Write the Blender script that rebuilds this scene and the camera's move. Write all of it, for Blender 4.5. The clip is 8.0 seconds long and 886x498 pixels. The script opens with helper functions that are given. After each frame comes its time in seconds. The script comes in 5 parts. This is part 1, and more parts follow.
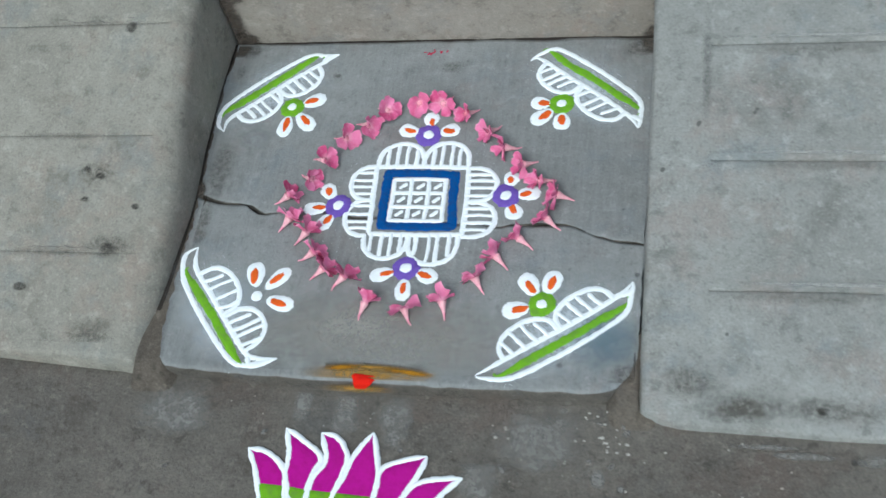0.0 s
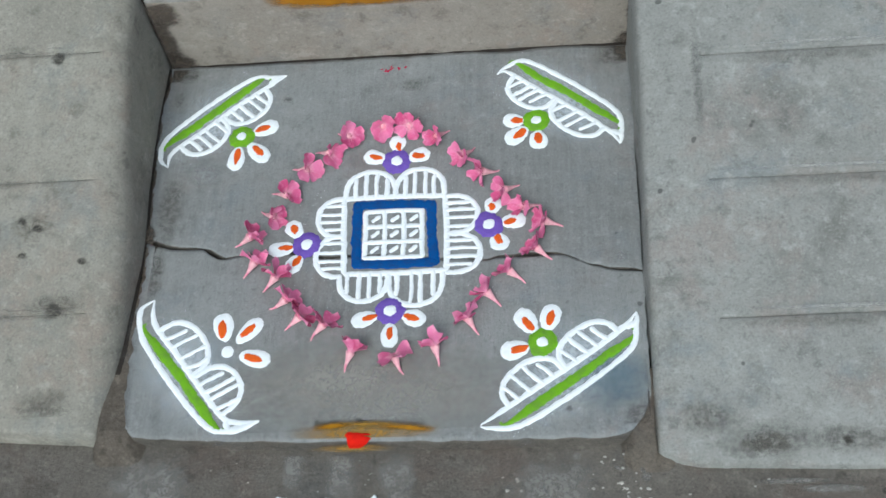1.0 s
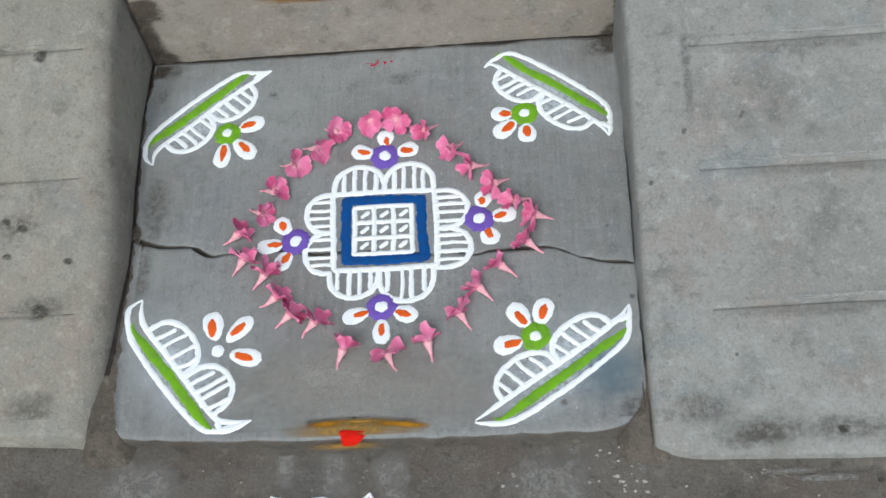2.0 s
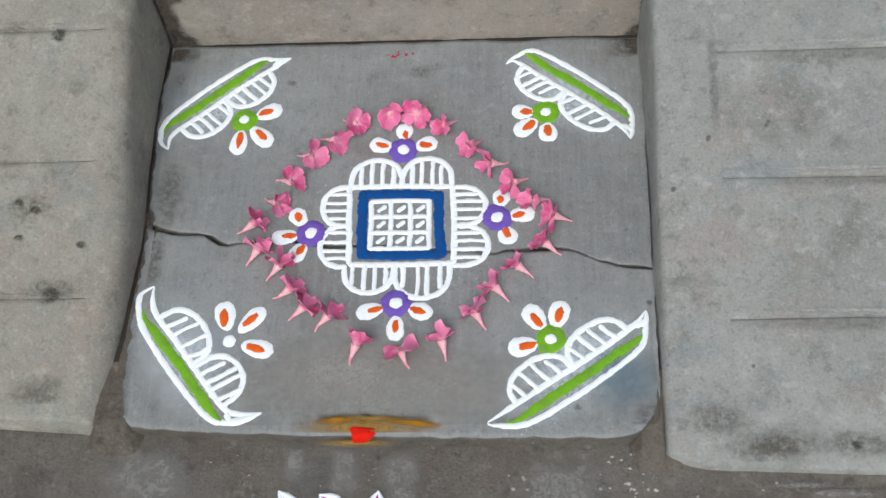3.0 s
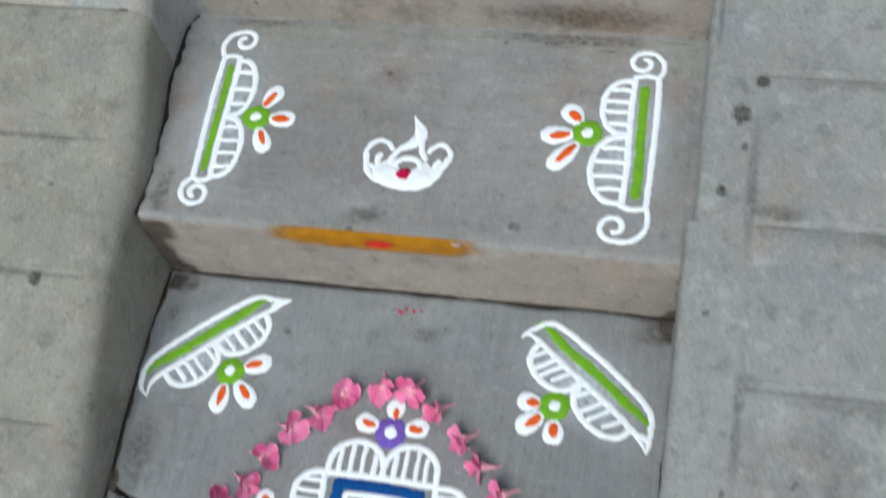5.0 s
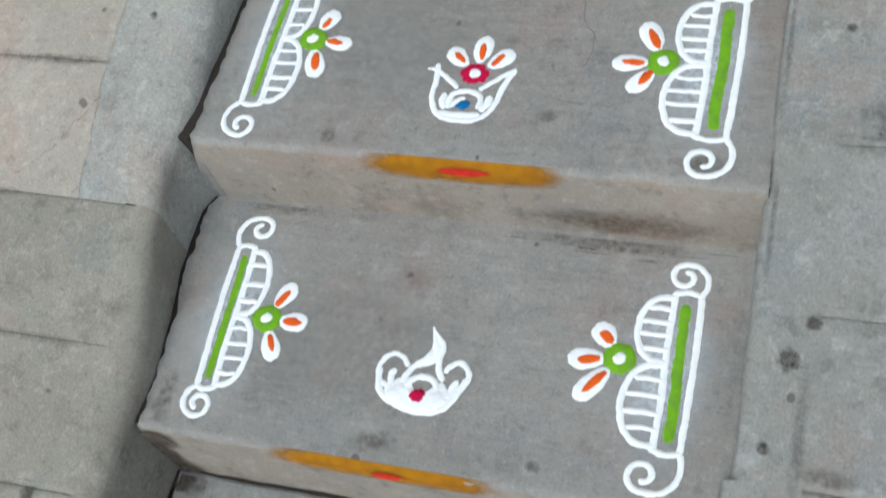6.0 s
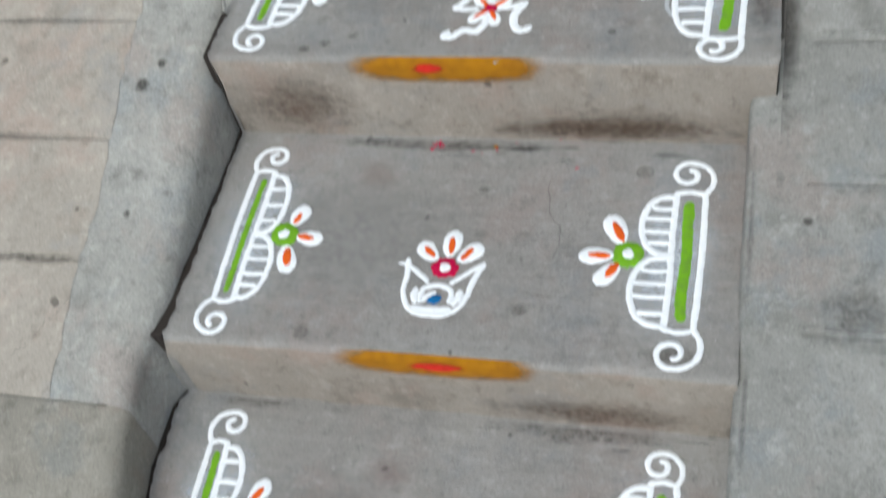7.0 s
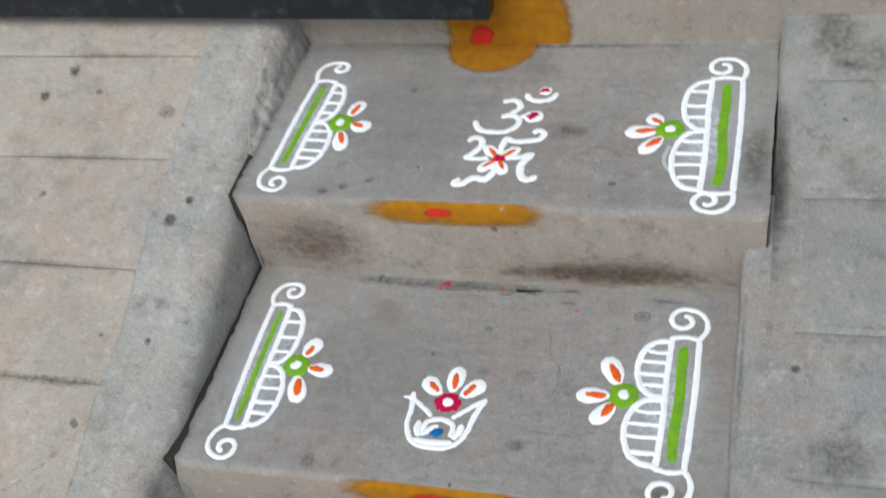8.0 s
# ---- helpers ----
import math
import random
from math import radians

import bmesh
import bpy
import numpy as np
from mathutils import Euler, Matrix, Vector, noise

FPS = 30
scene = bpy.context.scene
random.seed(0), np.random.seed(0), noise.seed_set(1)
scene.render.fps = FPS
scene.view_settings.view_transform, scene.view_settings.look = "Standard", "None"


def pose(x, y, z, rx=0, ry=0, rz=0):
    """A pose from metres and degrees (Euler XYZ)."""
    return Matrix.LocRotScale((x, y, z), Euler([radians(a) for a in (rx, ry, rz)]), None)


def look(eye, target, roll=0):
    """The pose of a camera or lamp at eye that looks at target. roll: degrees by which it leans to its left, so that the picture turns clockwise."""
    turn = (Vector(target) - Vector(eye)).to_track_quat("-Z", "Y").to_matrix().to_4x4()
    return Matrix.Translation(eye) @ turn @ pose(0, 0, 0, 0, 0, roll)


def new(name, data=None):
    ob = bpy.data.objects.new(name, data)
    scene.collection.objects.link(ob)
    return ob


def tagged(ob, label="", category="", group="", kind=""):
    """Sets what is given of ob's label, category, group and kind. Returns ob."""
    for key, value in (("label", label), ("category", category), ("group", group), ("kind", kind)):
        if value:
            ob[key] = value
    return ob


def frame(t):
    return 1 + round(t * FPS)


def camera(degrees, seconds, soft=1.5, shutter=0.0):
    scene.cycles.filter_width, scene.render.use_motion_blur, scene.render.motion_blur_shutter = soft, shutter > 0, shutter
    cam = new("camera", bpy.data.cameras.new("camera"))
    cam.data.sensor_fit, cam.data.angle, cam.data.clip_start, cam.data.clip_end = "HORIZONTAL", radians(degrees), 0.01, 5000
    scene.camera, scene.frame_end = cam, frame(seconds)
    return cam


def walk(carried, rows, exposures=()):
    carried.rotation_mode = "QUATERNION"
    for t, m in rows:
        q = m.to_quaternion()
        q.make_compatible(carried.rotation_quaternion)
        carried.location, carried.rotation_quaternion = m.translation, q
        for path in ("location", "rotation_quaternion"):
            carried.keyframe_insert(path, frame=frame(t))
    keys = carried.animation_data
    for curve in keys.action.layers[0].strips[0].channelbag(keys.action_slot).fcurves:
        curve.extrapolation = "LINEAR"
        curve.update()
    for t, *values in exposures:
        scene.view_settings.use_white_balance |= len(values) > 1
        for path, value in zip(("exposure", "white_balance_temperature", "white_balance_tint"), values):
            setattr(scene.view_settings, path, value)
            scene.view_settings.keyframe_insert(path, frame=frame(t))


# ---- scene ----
import itertools

cam = camera(41.8, 8.0, soft=1.5, shutter=0.45)
PATH = [
    (0, (0.49, 0.249, 1.555), (0.078, 1.304, -0.093), -16.8),
    (0.2, (0.438, 0.285, 1.55), (0.056, 1.329, -0.112), -15.3),
    (0.5, (0.405, 0.35, 1.532), (0.075, 1.394, -0.142), -16.3),
    (0.8, (0.303, 0.385, 1.537), (0.087, 1.41, -0.166), -12.5),
    (1, (0.291, 0.395, 1.522), (0.103, 1.421, -0.184), -11.2),
    (1.5, (0.271, 0.405, 1.524), (0.124, 1.431, -0.187), -10.5),
    (2, (0.265, 0.402, 1.516), (0.121, 1.419, -0.2), -10.0),
    (2.2, (0.25, 0.409, 1.518), (0.098, 1.422, -0.2), -9.9),
    (3.3, (0.225, 0.443, 1.515), (0.102, 1.429, -0.221), -6.6),
    (3.5, (0.242, 0.455, 1.513), (0.101, 1.438, -0.223), -7.5),
    (4, (0.265, 0.505, 1.505), (0.09, 1.452, -0.247), -8.8),
    (4.2, (0.299, 0.577, 1.503), (0.03, 1.517, -0.242), -13.6),
    (4.5, (0.407, 0.733, 1.505), (0.023, 1.689, -0.209), -16.3),
    (4.7, (0.433, 0.81, 1.523), (0.061, 1.792, -0.179), -13.7),
    (5, (0.44, 0.961, 1.551), (0.025, 1.877, -0.178), -16.3),
    (5.2, (0.458, 1.063, 1.521), (-0.018, 1.964, -0.2), -19.3),
    (6.3, (0.489, 1.312, 1.566), (-0.099, 2.253, -0.097), -21.1),
    (6.5, (0.477, 1.32, 1.572), (-0.087, 2.316, -0.068), -20.0),
    (6.8, (0.484, 1.347, 1.594), (-0.086, 2.392, -0.013), -20.0),
    (7, (0.464, 1.333, 1.613), (-0.061, 2.459, 0.046), -17.1),
    (7.2, (0.46, 1.33, 1.638), (-0.064, 2.513, 0.113), -16.1),
    (7.5, (0.461, 1.314, 1.647), (-0.05, 2.562, 0.17), -15.0),
    (7.7, (0.453, 1.299, 1.649), (-0.047, 2.572, 0.19), -13.8),
    (8, (0.511, 1.289, 1.672), (-0.064, 2.587, 0.263), -14.5),
]
walk(cam, [(t, look(eye, target, roll)) for t, eye, target, roll in PATH],
     [(0, 0.42, 5740, -3), (1.5, 0.42, 6000, 0.5), (3.5, 0.45, 6240, 4.5), (4.2, 0.43, 6140, 3), (5, 0.43, 5980, 1), (6.5, 0.48, 6060, 2), (8, 0.46, 6220, 5.5)])

# ---- light ----
world = bpy.data.worlds.new("overcast_sky")
scene.world = world
world.use_nodes = True
wn = world.node_tree
sky = wn.nodes.new("ShaderNodeTexSky")
sky.sky_type = "NISHITA"
sky.sun_disc = False
SUN_ELEVATION, SUN_AZIMUTH = 54.0, 192.0
sky.sun_elevation, sky.sun_rotation = radians(SUN_ELEVATION), radians(SUN_AZIMUTH)
sky.dust_density, sky.air_density = 3.0, 1.0
grey = wn.nodes.new("ShaderNodeHueSaturation")
grey.inputs["Saturation"].default_value = 0.55
wn.links.new(sky.outputs["Color"], grey.inputs["Color"])
wn.links.new(grey.outputs["Color"], wn.nodes["Background"].inputs["Color"])
wn.nodes["Background"].inputs["Strength"].default_value = 0.13
sun = new("sun", bpy.data.lights.new("sun", "SUN"))
sun.data.energy, sun.data.angle, sun.data.color = 1.0, radians(28), (1.0, 0.985, 0.96)
az, el = radians(SUN_AZIMUTH), radians(SUN_ELEVATION)
toward = Vector((math.sin(az) * math.cos(el), math.cos(az) * math.cos(el), math.sin(el)))
sun.matrix_world = look(toward * 20, (0, 0, 0))


# ---- materials ----
def shader(name, roughness=0.85):
    m = bpy.data.materials.new(name)
    m.use_nodes = True
    b = m.node_tree.nodes["Principled BSDF"]
    b.inputs["Roughness"].default_value = roughness
    b.inputs["Specular IOR Level"].default_value = 0.3
    return m, m.node_tree, b


def noise_tex(nt, scale, detail=5.0, rough=0.6, stretch=(1, 1, 1), turn=0.0, coord="Object"):
    c = nt.nodes.new("ShaderNodeTexCoord")
    mp = nt.nodes.new("ShaderNodeMapping")
    mp.inputs["Scale"].default_value = stretch
    mp.inputs["Rotation"].default_value = (0, 0, turn)
    n = nt.nodes.new("ShaderNodeTexNoise")
    n.inputs["Scale"].default_value, n.inputs["Detail"].default_value = scale, detail
    n.inputs["Roughness"].default_value = rough
    nt.links.new(c.outputs[coord], mp.inputs["Vector"])
    nt.links.new(mp.outputs["Vector"], n.inputs["Vector"])
    return n.outputs["Fac"]


def ramp(nt, fac, lo, hi):
    r = nt.nodes.new("ShaderNodeMapRange")
    r.interpolation_type = "SMOOTHSTEP"
    r.inputs["From Min"].default_value, r.inputs["From Max"].default_value = lo, hi
    nt.links.new(fac, r.inputs["Value"])
    return r.outputs["Result"]


def mixed(nt, fac, a, b, blend="MIX", amount=1.0):
    x = nt.nodes.new("ShaderNodeMix")
    x.data_type, x.blend_type = "RGBA", blend
    if amount != 1.0:
        k = nt.nodes.new("ShaderNodeMath")
        k.operation = "MULTIPLY"
        k.inputs[1].default_value = amount
        nt.links.new(fac, k.inputs[0])
        fac = k.outputs[0]
    nt.links.new(fac, x.inputs["Factor"])
    for key, v in ((6, a), (7, b)):
        if isinstance(v, tuple):
            x.inputs[key].default_value = (*v, 1)
        else:
            nt.links.new(v, x.inputs[key])
    return x.outputs[2]


def bumped(nt, bsdf, fac, strength, distance):
    b = nt.nodes.new("ShaderNodeBump")
    b.inputs["Strength"].default_value, b.inputs["Distance"].default_value = strength, distance
    nt.links.new(fac, b.inputs["Height"])
    old = bsdf.inputs["Normal"]
    if old.is_linked:
        nt.links.new(old.links[0].from_socket, b.inputs["Normal"])
    nt.links.new(b.outputs["Normal"], old)


def concrete(name, base, pale, stain, stain_lo=0.52, streak=0.0, across=False, grain=0.25, pits=0.02, bump=0.5, blotchy=0.5):
    """Cement: broad patches, stains, trowel streaks, sand grain and small dark pits."""
    m, nt, b = shader(name, 0.88)
    col = mixed(nt, ramp(nt, noise_tex(nt, 4.5, 6, 0.62), 0.36, 0.66), base, pale)
    col = mixed(nt, ramp(nt, noise_tex(nt, 9.0, 8, 0.7), stain_lo, stain_lo + 0.16), col, stain, amount=0.8)
    col = mixed(nt, ramp(nt, noise_tex(nt, 2.3, 8, 0.72), 0.56, 0.68), col, tuple(c * 0.72 for c in stain), amount=0.6)
    col = mixed(nt, ramp(nt, noise_tex(nt, 5.3, 7, 0.7), 0.50, 0.64), col, (base[0] * 1.12, base[1] * 0.99, base[2] * 0.97), amount=0.75)
    col = mixed(nt, ramp(nt, noise_tex(nt, 7.1, 7, 0.7), 0.52, 0.66), col, (base[0] * 0.90, base[1] * 0.97, base[2] * 1.06), amount=0.75)
    blotch = noise_tex(nt, 26.0, 8, 0.75)
    col = mixed(nt, ramp(nt, blotch, 0.54, 0.66), col, tuple(c * 0.55 for c in base), amount=blotchy)
    col = mixed(nt, ramp(nt, blotch, 0.46, 0.34), col, tuple(min(1, c * 1.25) for c in pale), amount=blotchy)
    if streak:
        s = ramp(nt, noise_tex(nt, 6.0, 7, 0.65, (0.8, 11, 1) if across else (14, 0.9, 1)), 0.35, 0.75)
        col = mixed(nt, s, col, pale, amount=streak)
        s = ramp(nt, noise_tex(nt, 24.0, 8, 0.8, (0.7, 4, 1) if across else (4, 0.7, 1)), 0.52, 0.7)
        col = mixed(nt, s, col, tuple(c * 0.7 for c in base), amount=streak * 0.55)
    if streak:   # brushed scratches
        s = noise_tex(nt, 75.0, 6, 0.75, (0.35, 3.2, 1) if across else (3.2, 0.35, 1))
        col = mixed(nt, ramp(nt, s, 0.56, 0.70), col, tuple(c * 0.62 for c in base), amount=streak * 0.5)
        bumped(nt, b, s, 0.55 * streak, 0.003)
    fine = noise_tex(nt, 260.0, 4, 0.8)
    col = mixed(nt, ramp(nt, fine, 0.50, 0.36), col, tuple(c * 0.5 for c in base), amount=grain)
    col = mixed(nt, ramp(nt, fine, 0.54, 0.68), col, tuple(min(1, c * 1.4) for c in pale), amount=grain)
    mid = noise_tex(nt, 70.0, 6, 0.75)
    col = mixed(nt, ramp(nt, mid, 0.55, 0.70), col, tuple(min(1, c * 1.35) for c in pale), amount=0.5)
    col = mixed(nt, ramp(nt, mid, 0.44, 0.30), col, tuple(c * 0.6 for c in base), amount=0.6)
    c = nt.nodes.new("ShaderNodeTexCoord")
    v = nt.nodes.new("ShaderNodeTexVoronoi")
    v.inputs["Scale"].default_value = 17.0
    nt.links.new(c.outputs["Object"], v.inputs["Vector"])
    size = nt.nodes.new("ShaderNodeMath")
    size.operation = "SUBTRACT"
    nt.links.new(v.outputs["Distance"], size.inputs[0])
    scatter = nt.nodes.new("ShaderNodeMath")
    scatter.operation = "MULTIPLY"
    scatter.inputs[1].default_value = 0.16
    nt.links.new(ramp(nt, noise_tex(nt, 21.0, 2), 0.52, 0.72), scatter.inputs[0])
    nt.links.new(scatter.outputs[0], size.inputs[1])
    pit = ramp(nt, size.outputs[0], pits, -0.03)
    col = mixed(nt, pit, col, tuple(c * 0.3 for c in base), amount=0.75)
    col = mixed(nt, ramp(nt, noise_tex(nt, 150.0, 4, 0.8), 0.66, 0.74), col, tuple(min(1, c * 1.6) for c in pale), amount=0.7)
    nt.links.new(col, b.inputs["Base Color"])
    bumped(nt, b, fine, bump * 0.5, 0.0012)
    bumped(nt, b, mid, bump, 0.004)
    bumped(nt, b, noise_tex(nt, 12.0, 4), bump * 0.5, 0.012)
    return m


def powder(name, colour, other=None, grain=0.25):
    """Dry coloured powder, matt and granular."""
    m, nt, b = shader(name, 1.0)
    b.inputs["Specular IOR Level"].default_value = 0.0
    col = mixed(nt, ramp(nt, noise_tex(nt, 60.0, 5, 0.7), 0.4, 0.7), colour, other or tuple(c * 0.86 for c in colour))
    fine = noise_tex(nt, 900.0, 2, 0.8)
    col = mixed(nt, ramp(nt, fine, 0.5, 0.3), col, tuple(c * 0.7 for c in colour), amount=grain)
    nt.links.new(col, b.inputs["Base Color"])
    bumped(nt, b, fine, 0.5, 0.0008)
    bumped(nt, b, noise_tex(nt, 180.0, 4), 0.5, 0.0015)
    return m


def smear(name, colour, dark, edge=0.55, thin=0.0, ragged=0.9, broken=0.0):
    """Powder rubbed thinly on to cement: dense in the middle, worn away towards its rim."""
    m, nt, b = shader(name, 0.95)
    col = mixed(nt, ramp(nt, noise_tex(nt, 55.0, 5, 0.7), 0.35, 0.7), colour, dark)
    nt.links.new(col, b.inputs["Base Color"])
    c = nt.nodes.new("ShaderNodeUVMap")
    dist = nt.nodes.new("ShaderNodeVectorMath")
    dist.operation = "LENGTH"
    nt.links.new(c.outputs["UV"], dist.inputs[0])
    wob = nt.nodes.new("ShaderNodeMath")
    wob.operation = "MULTIPLY_ADD"
    wob.inputs[1].default_value, wob.inputs[2].default_value = ragged, -ragged / 2
    nt.links.new(noise_tex(nt, 38.0, 6, 0.7, (0.6, 1, 1.6)), wob.inputs[0])
    s = nt.nodes.new("ShaderNodeMath")
    s.operation = "ADD"
    nt.links.new(dist.outputs["Value"], s.inputs[0])
    nt.links.new(wob.outputs[0], s.inputs[1])
    a = ramp(nt, s.outputs[0], 0.96, edge)
    if broken:
        worn = nt.nodes.new("ShaderNodeMath")
        worn.operation = "MULTIPLY_ADD"
        worn.inputs[1].default_value, worn.inputs[2].default_value = broken, 1 - broken
        nt.links.new(ramp(nt, noise_tex(nt, 110.0, 6, 0.75), 0.38, 0.6), worn.inputs[0])
        both = nt.nodes.new("ShaderNodeMath")
        both.operation = "MULTIPLY"
        nt.links.new(a, both.inputs[0])
        nt.links.new(worn.outputs[0], both.inputs[1])
        a = both.outputs[0]
    if thin:
        k = nt.nodes.new("ShaderNodeMath")
        k.operation = "MULTIPLY"
        nt.links.new(a, k.inputs[0])
        k.inputs[1].default_value = 1 - thin
        a = k.outputs[0]
    nt.links.new(a, b.inputs["Alpha"])
    return m


ROAD = concrete("road_cement", (0.114, 0.100, 0.085), (0.162, 0.143, 0.122), (0.075, 0.065, 0.055), 0.5, grain=0.4, bump=1.0, blotchy=0.8)
TREAD_ONE = concrete("grey_cement", (0.193, 0.192, 0.186), (0.262, 0.261, 0.254), (0.146, 0.145, 0.142), 0.53, streak=0.7, bump=0.4, blotchy=0.45)
TREAD = concrete("tread_cement", (0.232, 0.218, 0.202), (0.292, 0.276, 0.258), (0.183, 0.172, 0.163), 0.52, streak=0.5, across=True, bump=0.45, blotchy=0.5)
RISER = concrete("riser_cement", (0.275, 0.238, 0.203), (0.33, 0.29, 0.25), (0.17, 0.138, 0.11), 0.53, bump=0.4, blotchy=0.6)
LEFT_CEMENT = concrete("beige_cement", (0.234, 0.216, 0.182), (0.296, 0.274, 0.233), (0.186, 0.167, 0.138), 0.5, grain=0.35, pits=0.035, bump=0.45, blotchy=0.6)
UPPER_CEMENT = concrete("buff_cement", (0.325, 0.290, 0.247), (0.39, 0.350, 0.300), (0.262, 0.228, 0.190), 0.5, grain=0.3, pits=0.03, bump=0.4, blotchy=0.45)
BAND_CEMENT = concrete("patch_cement", (0.315, 0.306, 0.278), (0.37, 0.36, 0.33), (0.24, 0.234, 0.214), 0.5, grain=0.4, bump=0.8, blotchy=0.7)
RIGHT_CEMENT = concrete("pale_cement", (0.230, 0.225, 0.208), (0.284, 0.278, 0.259), (0.176, 0.171, 0.154), 0.5, grain=0.35, bump=0.5, blotchy=0.65)
WALL_PAINT = concrete("house_plaster", (0.45, 0.40, 0.33), (0.5, 0.45, 0.38), (0.4, 0.35, 0.3))
EARTH_FILL = concrete("earth_fill", (0.105, 0.086, 0.068), (0.15, 0.126, 0.102), (0.06, 0.048, 0.038), 0.48, grain=0.45, bump=1.2, blotchy=0.9)
# Near-black brown: earth deep in the gaps, and the painted dark of open cracks.
GAP = shader("gap_shaded_earth", 1.0)[0]
GAP.node_tree.nodes["Principled BSDF"].inputs["Base Color"].default_value = (0.03, 0.024, 0.02, 1)
WHITE = powder("white_powder", (0.86, 0.87, 0.88), (0.80, 0.82, 0.84), 0.12)
GREEN = powder("green_powder", (0.18, 0.40, 0.02), (0.15, 0.29, 0.04), 0.4)
ORANGE = powder("orange_powder", (0.72, 0.12, 0.02), (0.6, 0.09, 0.02))
PURPLE = powder("purple_powder", (0.17, 0.10, 0.42), (0.14, 0.08, 0.34))
BLUE = powder("blue_powder", (0.012, 0.075, 0.26), (0.02, 0.06, 0.19))
MAGENTA = powder("magenta_powder", (0.42, 0.01, 0.25), (0.36, 0.01, 0.2))
CRIMSON = powder("crimson_powder", (0.48, 0.01, 0.06), (0.36, 0.01, 0.05))
RED = powder("vermilion_powder", (0.62, 0.015, 0.008), (0.5, 0.014, 0.01))
TURMERIC = smear("turmeric", (0.37, 0.155, 0.001), (0.25, 0.10, 0.002), 0.42, 0.0, 0.55, 0.12)
SOOT = smear("brown_stain", (0.10, 0.068, 0.045), (0.15, 0.10, 0.07), 0.0, 0.32, 1.2, 0.5)
DUST = smear("powder_dust", (0.72, 0.76, 0.80), (0.6, 0.66, 0.72), 0.0, 0.38, 1.0, 0.5)
DIRT = smear("dark_dirt", (0.085, 0.075, 0.06), (0.13, 0.115, 0.095), 0.15, 0.52, 1.3, 0.75)
PIT = smear("dark_pit", (0.05, 0.045, 0.037), (0.08, 0.07, 0.06), 0.35, 0.2, 2.2, 0.5)


def petal_pink():
    m, nt, b = shader("pink_petal", 0.6)
    info = nt.nodes.new("ShaderNodeObjectInfo")
    col = mixed(nt, info.outputs["Random"], (0.56, 0.07, 0.20), (0.70, 0.20, 0.36))
    col = mixed(nt, ramp(nt, noise_tex(nt, 160.0, 4), 0.45, 0.7), col, (0.74, 0.28, 0.42), amount=0.5)
    uv = nt.nodes.new("ShaderNodeUVMap")
    split = nt.nodes.new("ShaderNodeSeparateXYZ")
    nt.links.new(uv.outputs["UV"], split.inputs[0])
    col = mixed(nt, ramp(nt, split.outputs["Y"], 0.42, 0.02), col, (0.80, 0.42, 0.50), amount=0.6)
    col = mixed(nt, ramp(nt, split.outputs["Y"], 0.86, 1.0), col, (0.80, 0.36, 0.48), amount=0.5)
    nt.links.new(col, b.inputs["Base Color"])
    b.inputs["Subsurface Weight"].default_value = 0.15
    b.inputs["Subsurface Radius"].default_value = (0.004, 0.002, 0.002)
    bumped(nt, b, noise_tex(nt, 260.0, 3, 0.6, (1, 4, 1)), 0.4, 0.001)
    return m


PETAL = petal_pink()
TUBE = shader("pale_tube", 0.5)
TUBE_MAT = TUBE[0]
TUBE[1].links.new(mixed(TUBE[1], ramp(TUBE[1], noise_tex(TUBE[1], 120.0, 3), 0.4, 0.7), (0.78, 0.42, 0.45), (0.72, 0.22, 0.32)), TUBE[2].inputs["Base Color"])


def steel():
    m, nt, b = shader("black_enamel", 0.35)
    col = mixed(nt, ramp(nt, noise_tex(nt, 30.0, 6, 0.7), 0.5, 0.75), (0.012, 0.014, 0.017), (0.05, 0.055, 0.06))
    nt.links.new(col, b.inputs["Base Color"])
    bumped(nt, b, noise_tex(nt, 40.0, 4), 0.25, 0.003)
    return m


STEEL = steel()


# ---- helpers for meshes ----
def shape(name, verts, faces, material, parent=None, label="", smooth=True, uvs=None):
    """One mesh object, a part where it has a parent."""
    me = bpy.data.meshes.new(name)
    me.from_pydata(verts, [], faces)
    me.materials.append(material)
    if smooth:
        me.shade_smooth()
    if uvs:
        layer = me.uv_layers.new(name="UVMap")
        for loop in me.loops:
            layer.data[loop.index].uv = uvs[loop.vertex_index]
    me.update()
    ob = new(name, me)
    if parent:
        ob.parent = parent
    if label:
        tagged(ob, label)
    return ob


def group_root(name, label, category, group="", at=(0, 0, 0)):
    ob = new(name)
    ob.location = at
    ob.empty_display_size = 0.05
    return tagged(ob, label, category, group)


def wob(x, y, scale, seed=0.0):
    return noise.noise(Vector((x * scale, y * scale, seed)))


def sheet(fn, us, vs):
    """A grid of quads over the parameters us x vs."""
    verts = [fn(u, v) for v in vs for u in us]
    n = len(us)
    faces = [(j * n + i, j * n + i + 1, (j + 1) * n + i + 1, (j + 1) * n + i) for j in range(len(vs) - 1) for i in range(n - 1)]
    return verts, faces


def steps_of(a, b, n):
    return [a + (b - a) * i / n for i in range(n + 1)]


def block(x0, x1, y0, y1, z0, z1):
    v = [(x, y, z) for z in (z0, z1) for y in (y0, y1) for x in (x0, x1)]
    f = [(0, 2, 3, 1), (4, 5, 7, 6), (0, 1, 5, 4), (2, 6, 7, 3), (0, 4, 6, 2), (1, 3, 7, 5)]
    return v, f


def merged(*pieces):
    verts, faces = [], []
    for v, f in pieces:
        k = len(verts)
        verts += v
        faces += [tuple(i + k for i in q) for q in f]
    return verts, faces


